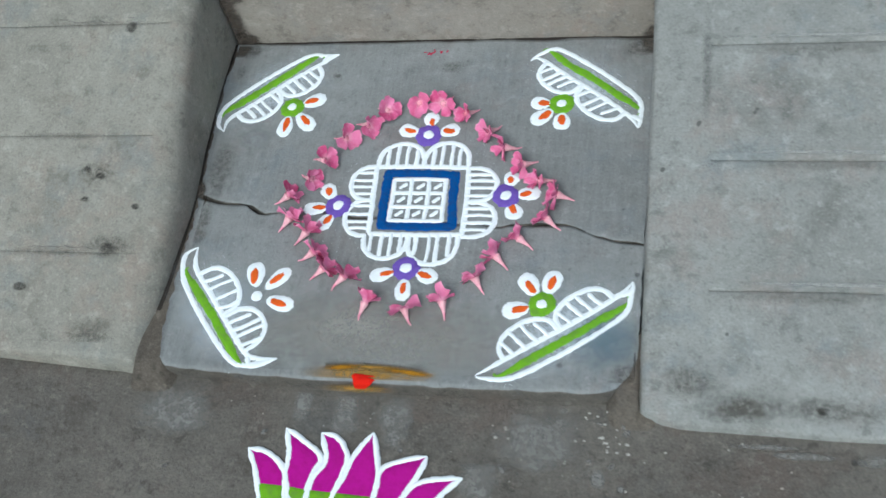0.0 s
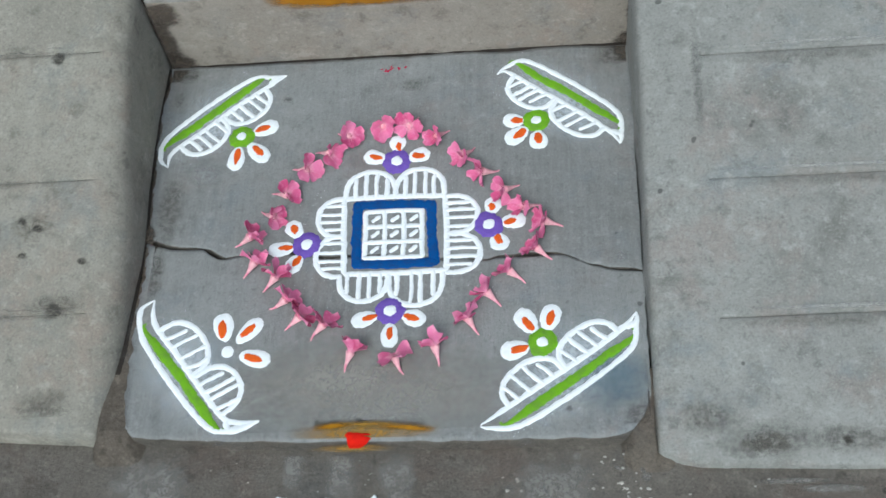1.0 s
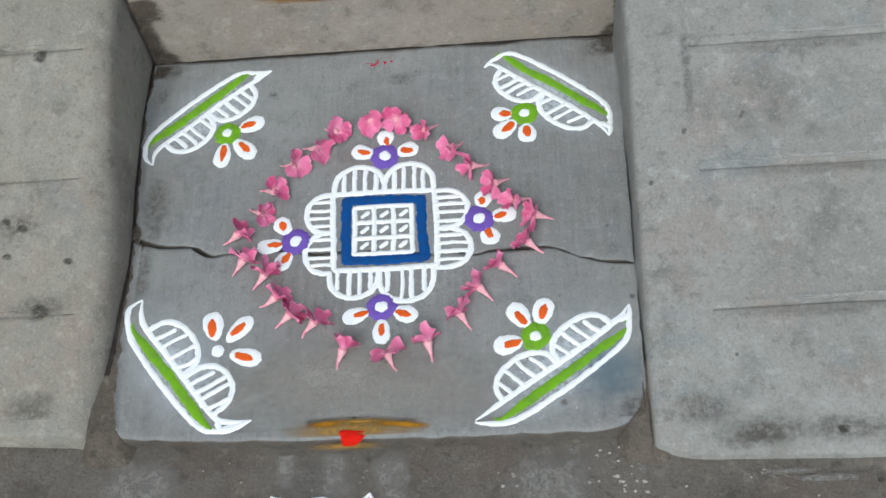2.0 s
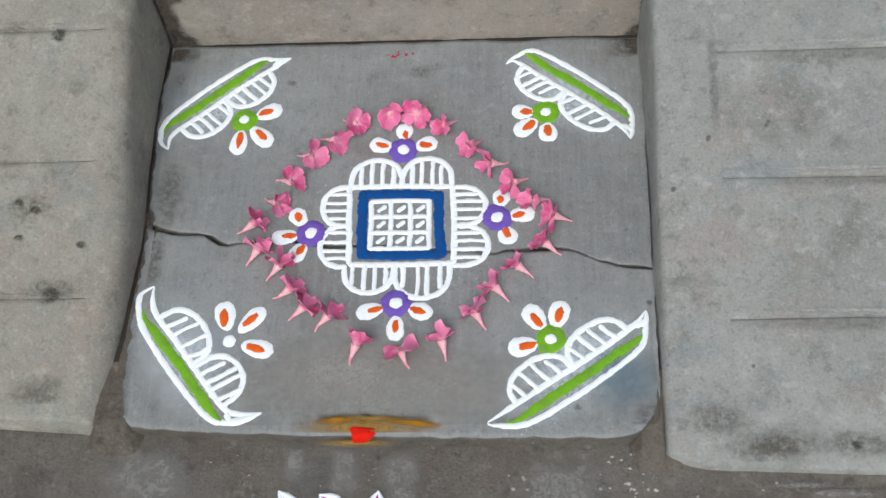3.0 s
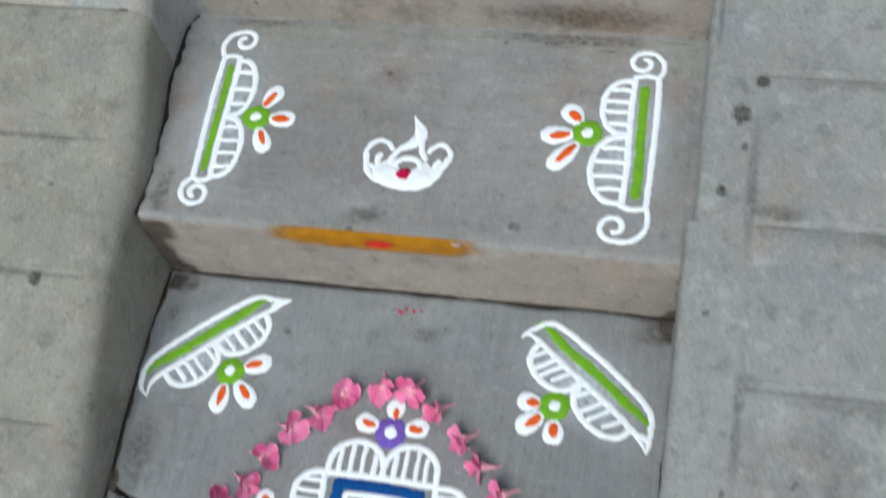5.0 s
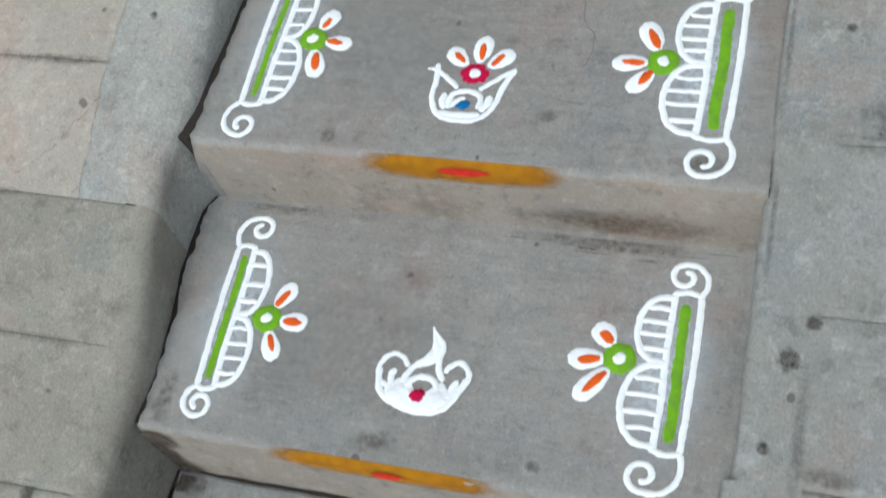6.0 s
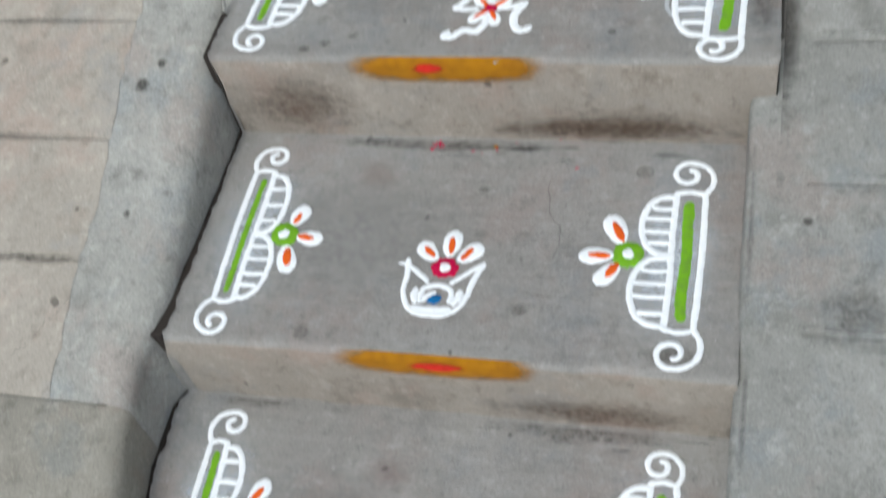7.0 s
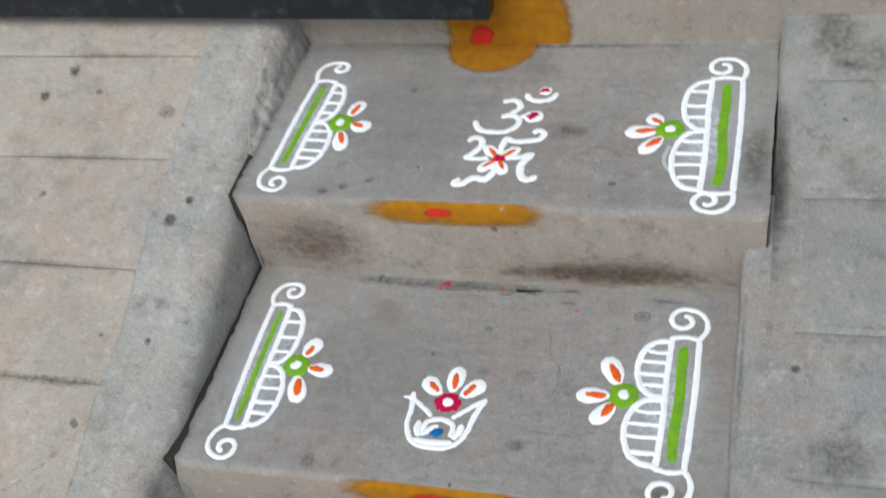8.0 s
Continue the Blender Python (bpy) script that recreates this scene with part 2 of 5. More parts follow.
# ---- the setting ----
LEFT_EDGE, RIGHT_EDGE = -0.357, 0.437
FRONT, NOSE = 1.007, (1.007, 1.705, 2.085, 2.480, 2.885)
TOP = (0.0, 0.165, 0.313, 0.477, 0.640)
ROAD_Z = -0.035


def left_z(y):
    return 0.055 + 0.305 * (y - 1.2)


def right_z(y):
    return 0.088 + 0.285 * (y - 1.347)


def road_point(x, y):
    near = math.exp(-((x * x + (y - 0.8) ** 2) / 2.0))
    return (x, y, ROAD_Z + near * 0.003 * wob(x, y, 9, 3.1) - 0.002)


grid = [-60, -15, -5, -2.2, *steps_of(-1.2, 1.2, 96), 2.2, 5, 15, 60]
rows_y = [-60, -15, -5, -1.5, *steps_of(-0.4, 1.3, 68), 2.0, 5, 15, 60]
road = tagged(shape("road", *sheet(road_point, grid, rows_y), ROAD), "worn brown-grey cement street surface in front of steps", "road", kind="structure")


def step(name, x0, x1, y0, y1, top, bottom, material, label, jag=0.004, front_crack=None, back_crack=None, nose=0.010, face=None, left=None, right=None):
    """A cement step: flat tread, rounded nosing, uneven face and uneven ends; left and right give its ends by y and z."""
    xs = steps_of(0.0, 1.0, 60)

    def place(s, k):
        # k runs from the foot of the face over the nosing to the back of the tread
        x = x0 + (x1 - x0) * s
        ripple = 0.0022 * wob(x, top, 14, 1.7) + 0.0012 * wob(x, top, 45, 4.4)
        chip = 0.006 * max(0.0, wob(x, top, 22, 9.0) - 0.25)
        lead = y0 if front_crack is None else front_crack(x)
        back = y1 if back_crack is None else back_crack(x)
        kind, a = k
        if kind == "face":
            y, z = lead + ripple, bottom + (top - nose - bottom) * a
            y += 0.0018 * wob(x * 2, z, 16, 6.0)
        elif kind == "nose":
            t = a * math.pi / 2
            y, z = lead + ripple + (nose + chip) * (1 - math.cos(t)), top - (nose + chip) * (1 - math.sin(t))
        else:
            y = lead + ripple + nose + chip + (back - lead - ripple - nose - chip) * a
            z = top
        lo, hi = left(y, z) if left else x0, right(y, z) if right else x1
        x = lo + (hi - lo) * s
        pull = jag * (wob(y, z, 16, 2.0) + 0.7 * wob(y, z, 48, 8.0) + 0.4 * wob(y, z, 130, 8.5))
        x += pull * (1 if s == 0 else -0.4 if s == 1 else 0)
        return (x, y, z)

    ks = [("face", a) for a in steps_of(0, 1, 8)] + [("nose", a) for a in steps_of(0, 1, 4)[1:]] + [("top", a) for a in steps_of(0, 1, 60)[1:]]
    v, f = sheet(place, xs, ks)
    n, m = len(xs), len(ks)
    # ends and back drop below the tread
    for side in (0, n - 1):
        start = len(v)
        for j in range(m):
            p = v[j * n + side]
            v.append((p[0], p[1], bottom))
        for j in range(m - 1):
            a, b, c, d = j * n + side, (j + 1) * n + side, start + j + 1, start + j
            f.append((a, b, c, d) if side else (a, d, c, b))
    start = len(v)
    for i in range(n):
        p = v[(m - 1) * n + i]
        v.append((p[0], p[1], bottom))
    for i in range(n - 1):
        a = (m - 1) * n + i
        f.append((a, a + 1, start + i + 1, start + i))
    ob = shape(name, v, f, material)
    ob.data.materials.append(face or RISER)
    for p in ob.data.polygons[: (n - 1) * 9]:
        p.material_index = 1
    return tagged(ob, label, "step", kind="structure")


CRACK_X = (-0.36, -0.302, -0.262, -0.225, -0.191, -0.126, -0.073, 0.183, 0.25, 0.30, 0.341, 0.382, 0.45)
CRACK_Y = (1.348, 1.329, 1.327, 1.309, 1.311, 1.316, 1.304, 1.289, 1.291, 1.293, 1.275, 1.262, 1.255)


def crack(x):
    return float(np.interp(x, CRACK_X, CRACK_Y)) + 0.005 * wob(x, 0, 30, 5.0) + 0.003 * wob(x, 0, 90, 7.0)


def joint(x):
    return NOSE[1] - 0.006 - 0.004 * wob(x, 0, 11, 6.0) - 0.002 * wob(x, 0, 45, 6.5)


def crack_far(x):
    return crack(x) + 0.0036 + 0.004 * max(0.0, wob(x, 0, 14, 3.0) + 0.25)


def slab_left(y, z=0.0):
    return float(np.interp(y, (1.02, 1.085, 1.177, 1.344, 1.474, 1.625, 1.7), (-0.338, -0.344, -0.347, -0.347, -0.356, -0.360, -0.356)))


def slab_right(y, z=0.0):
    return float(np.interp(y, (1.06, 1.13, 1.25, 1.444, 1.674), (0.4205, 0.4215, 0.4235, 0.427, 0.430)))


def slab_lip(x):
    """The worn front edge, rounded off at both corners."""
    return float(np.interp(x, (-0.342, -0.334, -0.322, -0.173, -0.011, 0.148, 0.30, 0.355, 0.391, 0.410, 0.4205), (1.032, 1.018, 1.012, 1.006, 1.001, 0.998, 0.997, 0.998, 1.006, 1.026, 1.056))) + 0.003 * wob(x, 0, 40, 3.3)


def foot_left(y):
    """Where the left ramp's inner face meets the steps."""
    return float(np.interp(y, (1.02, 1.086, 1.159, 1.254, 1.345, 1.474, 1.625, 1.705, 1.78, 1.887, 1.95, 2.06, 2.10, 2.14, 2.5), (-0.372, -0.365, -0.358, -0.355, -0.354, -0.363, -0.366, -0.363, -0.359, -0.369, -0.381, -0.384, -0.364, -0.3585, -0.3575)))


def two_left(y, z):
    return foot_left(y) + 0.007


def three_left(y, z):
    return -0.3505 - 0.030 * max(0.0, min(1.0, (TOP[2] - 0.012 - z) / 0.14)) if y < NOSE[2] + 0.006 else -0.3505


slab_front = step("step_slab", -0.34, 0.4205, FRONT, 1.5, 0.0, -0.08, TREAD_ONE, "grey cement slab of the lowest step, cracked across", 0.007, front_crack=slab_lip, back_crack=crack, nose=0.006, face=ROAD, left=slab_left, right=slab_right)
slab_back = step("step_slab", -0.35, 0.4255, 1.3, 0, 0.0, -0.08, TREAD_ONE, "grey cement slab behind the crack of the lowest step", 0.006, front_crack=crack_far, back_crack=joint, nose=0.003, face=ROAD, left=slab_left, right=slab_right)
step_two = step("step_two", -0.3505, 0.4425, NOSE[1], NOSE[2] + 0.02, TOP[1], -0.08, TREAD, "second grey cement step with beige riser", 0.007, left=two_left)
step_three = step("step_three", -0.3505, 0.4465, NOSE[2], NOSE[3] + 0.02, TOP[2], 0.0, TREAD, "third grey-brown cement step with stained riser", 0.007, left=three_left)
step_four = step("step_four", -0.3515, 0.4775, NOSE[3], NOSE[4] + 0.02, TOP[3], 0.1, TREAD, "fourth grey-brown cement step below the gate", 0.007)
step("porch_floor", -2.6, 2.4, NOSE[4], 4.4, TOP[4], 0.2, TREAD, "plain cement porch floor above the steps", 0.002)
step("crack_earth", -0.36, -0.335, 1.120, 1.70, -0.0012, -0.08, EARTH_FILL, "brown earth filling the crack beside the lowest step", 0.006, nose=0.004, face=EARTH_FILL,
     left=lambda y, z: foot_left(y) + 0.003, right=lambda y, z: slab_left(y) + 0.006)


def earth_wedge(cx, half, y0, y1, slope):
    """Earth that has gathered in a corner and runs out on to the street."""
    def place(x, y):
        side = max(0.0, 1 - abs(x - cx) / half)
        rise = max(0.0, min(1.0, (y - y0) / slope))
        k = min(1.0, side * 2.2) * rise * rise * (3 - 2 * rise)
        z = ROAD_Z - 0.006 + (0.0045 - ROAD_Z) * k + 0.0016 * wob(x, y, 60, 2.2) * min(1.0, k * 3)
        if x > 0.424:   # stays below the right ramp
            z = min(z, right_z(y) - 0.014)
        return (x + 0.002 * wob(x, y, 40, 5.0), y, min(z, -0.0014))

    return tagged(shape("earth_wedge", *sheet(place, steps_of(cx - half, cx + half, 24), steps_of(y0, y1, 28)), EARTH_FILL), "brown earth gathered in the corner of the lowest step", "earth", kind="structure")


earth_wedge(-0.355, 0.042, 0.975, 1.14, 0.05)
earth_wedge(0.415, 0.040, 0.945, 1.10, 0.07)
# Almost flush near-black strips: the shade inside crack and joint is put into their colour.
step("crack_earth", -0.36, -0.35, 1.115, 1.70, -0.0006, -0.08, GAP, "near-black strip painting shade in the open crack along the ramp", 0.003, nose=0.003, face=GAP,
     left=lambda y, z: foot_left(y) - 0.004, right=lambda y, z: foot_left(y) + 0.0042 + 0.002 * wob(y, 0, 25, 4.0))
tagged(shape("crack_earth", *block(-0.358, 0.436, 1.688, 1.7046, -0.08, -0.0012), GAP, smooth=False), "near-black strip painting shade in the open joint under second riser", "crack", kind="structure")
# Upper steps: the crack's inner shade is painted by a near-black fill.
for ya, yb, top in ((NOSE[1], NOSE[2], TOP[1]), (NOSE[2], NOSE[3], TOP[2]), (NOSE[3], NOSE[4], TOP[3])):
    step("crack_earth", -0.40, -0.34, ya + 0.006, yb + 0.01, top - 0.0025, -0.08, GAP, "near-black strip painting shade in the cracks beside the steps", 0.0, nose=0.004, face=GAP, left=lambda y, z: foot_left(y) - 0.006, right=lambda y, z: foot_left(y) + 0.012)
gap_bed = tagged(shape("gap_bed", *block(-0.375, 0.47, 1.02, 2.9, -0.2, -0.06), GAP, smooth=False), "dark earth deep in the joints beside steps", "ground", kind="structure")
# Unseen wall, added so that light arrives mainly from the street side.
sky_block = tagged(shape("wall_north", *block(-4, 4, 4.4, 4.6, -0.1, 3.4), WALL_PAINT, smooth=False), "unseen beige plastered wall added behind porch to block sky", "wall", kind="structure")


# Out of view; added to hold sky light off the upper steps.
shade_slab = tagged(shape("porch_ceiling", *block(-4, 4, 3.05, 4.4, 2.7, 2.85), WALL_PAINT, smooth=False), "unseen plastered slab added over porch to darken the top", "ceiling", kind="structure")


def ramp_panel(parent, x0, x1, y0, y1, surface, material, inner=0, groove=True, front=None, seed=0.0, lift=0.0):
    """One cement panel of a ramp: grooved ends, uneven top and, on the stair side, a rounded edge that turns down."""
    far = 7
    if inner < 0:      # stair side at x1
        xs = [x0 + (x1 - 0.054 - x0) * i / far for i in range(far + 1)]
        turn = [(x1 - 0.043, 0.0012), (x1 - 0.031, 0.0045), (x1 - 0.020, 0.010), (x1 - 0.011, 0.018), (x1 - 0.005, 0.030), (x1 - 0.002, 0.048), (x1, 0.08), (x1, 0.14), (x1, 0.26)]
        cross = [(x, 0.0) for x in xs] + turn
    elif inner > 0:    # stair side at x0
        xs = [x0 + 0.03 + (x1 - x0 - 0.03) * i / far for i in range(far + 1)]
        turn = [(x0 - 0.002, 0.26), (x0, 0.06), (x0 + 0.001, 0.014), (x0 + 0.004, 0.005), (x0 + 0.010, 0.0012)]
        cross = turn + [(x, 0.0) for x in xs]
    else:
        cross = [(x, 0.0) for x in steps_of(x0, x1, far + 3)]
    edge = 0.003 if groove else 0.0
    ends = [(0.0, 0.0034), (0.0006, 0.0026), (0.0028, 0.0011), (0.0065, 0.0)]
    n = max(6, int((y1 - y0) / 0.02))
    rows = [(y0 + d, h) for d, h in ends] + [(y, 0.0) for y in steps_of(y0 + 0.012, y1 - 0.012, n)] + [(y1 - d, h) for d, h in reversed(ends)]

    if front is not None:   # the foot runs down into the street
        rows.insert(0, (y0 - 0.004, 0.04))

    def place(c, r):
        (x, drop), (y, low) = c, r
        lead = 0.0
        if front is not None:
            part_way = max(0.0, min(1.0, (y1 - y) / (y1 - y0)))
            lead = (front(x) - y0) * part_way
        yy = y + lead + 0.0025 * wob(x, y0 if y < (y0 + y1) / 2 else y1 + 0.0032, 6, 4.0)
        if drop > 0.001 or not groove:   # no groove on the stair side
            yy += -0.0005 if y < y0 + 0.0002 else 0.0005 if y > y1 - 0.0002 else 0
            low = 0.0 if front is None or y > y0 + 0.02 else low
        worn = 0.35 + 0.65 * max(0.0, min(1.0, 0.6 + 1.6 * wob(x, (y0 if y < (y0 + y1) / 2 else y1) * 3, 3, 6.0)))
        bump = 0.0030 * wob(x, yy, 6, 4.4) + 0.0012 * wob(x, yy, 24, 5.5)
        xx = x + ((0.0035 * wob(yy, drop * 6, 7, 2.0) + 0.0016 * wob(yy, drop * 6, 36, 2.5)) * min(1.0, drop * 60) if drop else 0)
        if inner > 0 and drop:
            xx += float(np.interp(yy, (1.0, 1.25, 1.5), (-0.005, -0.004, 0.0)))
        if inner < 0 and drop:   # the inner face wanders with the crack
            xx += (foot_left(yy) - x1) * min(1.0, 0.25 + drop * 14)
        if abs(x + 0.5022) < 0.002:   # ragged seam of the patched band
            xx += 0.010 * wob(yy, 0, 9, 7.7) + 0.009 * wob(yy, 0, 45, 7.9)
        z = surface(yy) - drop - low * worn + bump + lift
        return (xx, yy, z)

    v, f = sheet(place, cross, rows)
    return shape("panel", v, f, material, parent)


def gutter(xa, xb, pts, rough=1.0):
    def f(x):
        return float(np.interp(x, xa, xb)) + rough * 0.012 * wob(x, 0, 9, pts) + 0.006 * wob(x, 0, 30, pts)
    return f


left_front = gutter((-2.0, -0.64, -0.48, -0.36), (1.03, 1.03, 1.015, 1.025), 1.0)
right_front = gutter((0.415, 0.43, 0.46, 0.512, 0.76, 2.0), (1.0, 0.983, 0.969, 0.963, 0.957, 0.93), 2.0, 0.35)
left_ramp = tagged(new("ramp_left"), "beige cement ramp scored with level grooves beside the steps", "ramp", kind="structure")
right_ramp = tagged(new("ramp_right"), "pale grey cement ramp scored with level grooves beside steps", "ramp", kind="structure")


def ramp_bed(parent, x0, x1, y0, surface):
    v = [(x, y, surface(y) - 0.0055 if top else -0.2) for top in (0, 1) for y in (y0, 3.0) for x in (x0, x1)]
    shape("bed", v, block(0, 1, 0, 1, 0, 1)[1], BAND_CEMENT, parent, smooth=False)


ramp_bed(left_ramp, -2.4, LEFT_EDGE - 0.07, 1.06, left_z)
ramp_bed(right_ramp, RIGHT_EDGE + 0.05, 2.3, 1.03, right_z)
left_cuts = (1.03, 1.194, 1.392, 1.594, 1.790, 1.984, 2.184, 2.373, 2.570, 2.775, 2.985)
for i, (a, b) in enumerate(zip(left_cuts, left_cuts[1:])):
    a2, b2 = a + (0.0004 if i else 0), b - 0.0004
    lead = left_front if i == 0 else None
    if a < 1.9:
        ramp_panel(left_ramp, -2.4, LEFT_EDGE, a2, b2, left_z, LEFT_CEMENT, -1, True, lead, seed=i * 1.3)
    else:
        ramp_panel(left_ramp, -2.4, -0.503, a2, b2, left_z, UPPER_CEMENT, 0, True, lead, seed=i * 1.3)
        ramp_panel(left_ramp, -0.5015, LEFT_EDGE, a2, b2, left_z, BAND_CEMENT, -1, False, None, seed=i * 1.3, lift=0.0012)
right_cuts = (0.95, 1.160, 1.360, 1.548, 1.752, 1.952, 2.158, 2.362, 2.569, 2.77, 2.985)
for i, (a, b) in enumerate(zip(right_cuts, right_cuts[1:])):
    a2, b2 = a + (0.0004 if i else 0), b - 0.0004
    lead = right_front if i == 0 else None
    e = 0.430 if b < 1.8 else 0.479 if a > 2.5 else RIGHT_EDGE + 0.004
    ramp_panel(right_ramp, 0.5221, 2.3, a2, b2, right_z, RIGHT_CEMENT, 0, True, lead, seed=40 + i * 1.7)
    ramp_panel(right_ramp, e, 0.522, a2, b2, right_z, RIGHT_CEMENT, 1, False, lead, seed=40 + i * 1.7, lift=0.0005)


# ---- powder drawings ----
def curve(pts, closed=False, step_len=0.0022):
    """A smooth line through a few points."""
    p = [Vector((*q, 0)) for q in pts]
    if len(p) == 2:
        p = [p[0], p[0].lerp(p[1], 0.5), p[1]]
    out = []
    n = len(p)
    for i in range(n if closed else n - 1):
        if closed:
            a, b, c, d = p[i - 1], p[i], p[(i + 1) % n], p[(i + 2) % n]
        else:
            a, b, c, d = p[max(i - 1, 0)], p[i], p[i + 1], p[min(i + 2, n - 1)]
        k = max(1, int((c - b).length / step_len))
        for j in range(k):
            t = j / k
            out.append(0.5 * ((2 * b) + (c - a) * t + (2 * a - 5 * b + 4 * c - d) * t * t + (3 * b - a - 3 * c + d) * t ** 3))
    if not closed:
        out.append(p[-1])
    return [(q.x, q.y) for q in out]


class Powder:
    """Collects heaped lines and patches of powder lying on a tread at height z."""

    def __init__(self, z, lift=0.0):
        self.z, self.lift, self.v, self.f, self.count = z, lift, [], [], 0

    def line(self, pts, width, closed=False, taper=(0.0, 0.0), height=0.0011, smooth=True):
        path = curve(pts, closed) if smooth else list(pts)
        n = len(path)
        self.count += 1
        seed = self.count * 0.37
        top = height + 0.00013 * (self.count % 7) + self.lift
        start = len(self.v)
        run = [0.0]
        for a, b in zip(path, path[1:]):
            run.append(run[-1] + math.dist(a, b))
        total = max(run[-1], 1e-6)
        for i, (x, y) in enumerate(path):
            a = path[i - 1] if i or closed else path[i]
            b = path[(i + 1) % n] if i < n - 1 or closed else path[i]
            dx, dy = b[0] - a[0], b[1] - a[1]
            l = math.hypot(dx, dy) or 1.0
            nx, ny = -dy / l, dx / l
            w = width * 0.5
            s = run[i]
            if taper[0]:
                w *= min(1.0, 0.25 + 0.75 * s / taper[0])
            if taper[1]:
                w *= min(1.0, 0.25 + 0.75 * (total - s) / taper[1])
            if not closed:   # rounded ends
                e = min(s, total - s)
                if e < w:
                    w *= math.sqrt(max(0.12, 1 - (1 - e / w) ** 2))
            le = w * (1 + 0.24 * wob(x, y, 110, seed) + 0.24 * wob(x, y, 380, seed))
            re = w * (1 + 0.24 * wob(x, y, 110, seed + 9) + 0.24 * wob(x, y, 380, seed + 9))
            h = top * (1 + 0.18 * wob(x, y, 120, seed))
            for off, hh in ((-re, 0.0002), (-re * 0.72, h * 0.8), (0, h), (le * 0.72, h * 0.8), (le, 0.0002)):
                self.v.append((x + nx * off, y + ny * off, self.z + hh))
        rows = n if closed else n - 1
        for i in range(rows):
            j = (i + 1) % n
            for k in range(4):
                self.f.append((start + i * 5 + k, start + j * 5 + k, start + j * 5 + k + 1, start + i * 5 + k + 1))
        return self

    def patch(self, pts, height=0.0014, smooth=True, rough=1.0):
        rim = curve(pts, True, 0.0022) if smooth else list(pts)
        self.count += 1
        seed = self.count * 0.53
        cx, cy = sum(p[0] for p in rim) / len(rim), sum(p[1] for p in rim) / len(rim)
        size = max(math.dist(p, (cx, cy)) for p in rim)
        top = height + 0.00011 * (self.count % 5) + self.lift
        start, n = len(self.v), len(rim)
        inner = max(0.5, 1 - 0.0025 / size)
        for scale, h in ((1.0, 0.0002), (inner, top * 0.85), (inner * 0.55, top)):
            for x, y in rim:
                k = scale * (1 + rough * 0.0009 / size * (wob(x, y, 150, seed) * 2 + 1.3 * wob(x, y, 400, seed)))
                xx, yy = cx + (x - cx) * k, cy + (y - cy) * k
                self.v.append((xx, yy, self.z + h * (1 + 0.15 * wob(xx, yy, 150, seed) if h > 0.0005 else 1)))
        self.v.append((cx, cy, self.z + top))
        for ring in range(2):
            for i in range(n):
                j = (i + 1) % n
                a, b = start + ring * n + i, start + ring * n + j
                self.f.append((a, b, b + n, a + n))
        for i in range(n):
            self.f.append((start + 2 * n + i, start + 2 * n + (i + 1) % n, start + 3 * n))
        return self

    def grains(self, rnd, spots, spread, number, size=0.0006):
        """Loose grains fallen beside the lines."""
        for _ in range(number):
            x, y = rnd.choice(spots)
            x, y = x + rnd.gauss(0, spread), y + rnd.gauss(0, spread)
            s, t = size * rnd.uniform(0.5, 1.3), rnd.uniform(0, 6.3)
            k = len(self.v)
            for a in (0, 2.1, 4.2):
                self.v.append((x + s * math.cos(t + a), y + s * math.sin(t + a), self.z + 0.0002))
            self.v.append((x, y, self.z + s * 0.8))
            self.f += [(k, k + 1, k + 3), (k + 1, k + 2, k + 3), (k + 2, k, k + 3)]
        return self

    def make(self, name, material, parent, label=""):
        # everything is kept relative to the thing's own place
        o = parent.location if parent.parent is None else parent.parent.location
        return shape(name, [(x - o.x, y - o.y, z - o.z) for x, y, z in self.v], self.f, material, parent, label)


def smear_patch(name, label, corner, across, up, material, category="smear", n=14, parent=None, grow=1.0, bounds=None):
    """A thin rubbed patch that follows the surface given by its middle and two half-axes; bounds keep it on that surface."""
    c, a, b = Vector(corner), Vector(across), Vector(up)
    us = steps_of(-grow, grow, n)
    v, f = sheet(lambda s, t: tuple(c + a * s + b * t), us, us)
    uv = [(s, t) for t in us for s in us]
    if bounds:
        x0, x1, y0, y1 = bounds
        for k, p in enumerate(v):
            q = Vector((min(max(p[0], x0), x1), min(max(p[1], y0), y1), p[2]))
            d = q - c
            s, t = d.dot(a) / a.length_squared, d.dot(b) / b.length_squared
            w = c + a * s + b * t
            v[k], uv[k] = (q.x, q.y, w.z), (s, t)
    ob = shape(name, v, f, material, parent, label, uvs=uv)
    return ob if parent else tagged(ob, label, category)


def ellipse(c, a, b, turn=0.0, n=12, squash=0.0):
    ct, st = math.cos(turn), math.sin(turn)
    pts = []
    for i in range(n):
        t = 2 * math.pi * i / n
        x, y = a * math.cos(t), b * math.sin(t) * (1 + squash * math.cos(t))
        pts.append((c[0] + x * ct - y * st, c[1] + x * st + y * ct))
    return pts


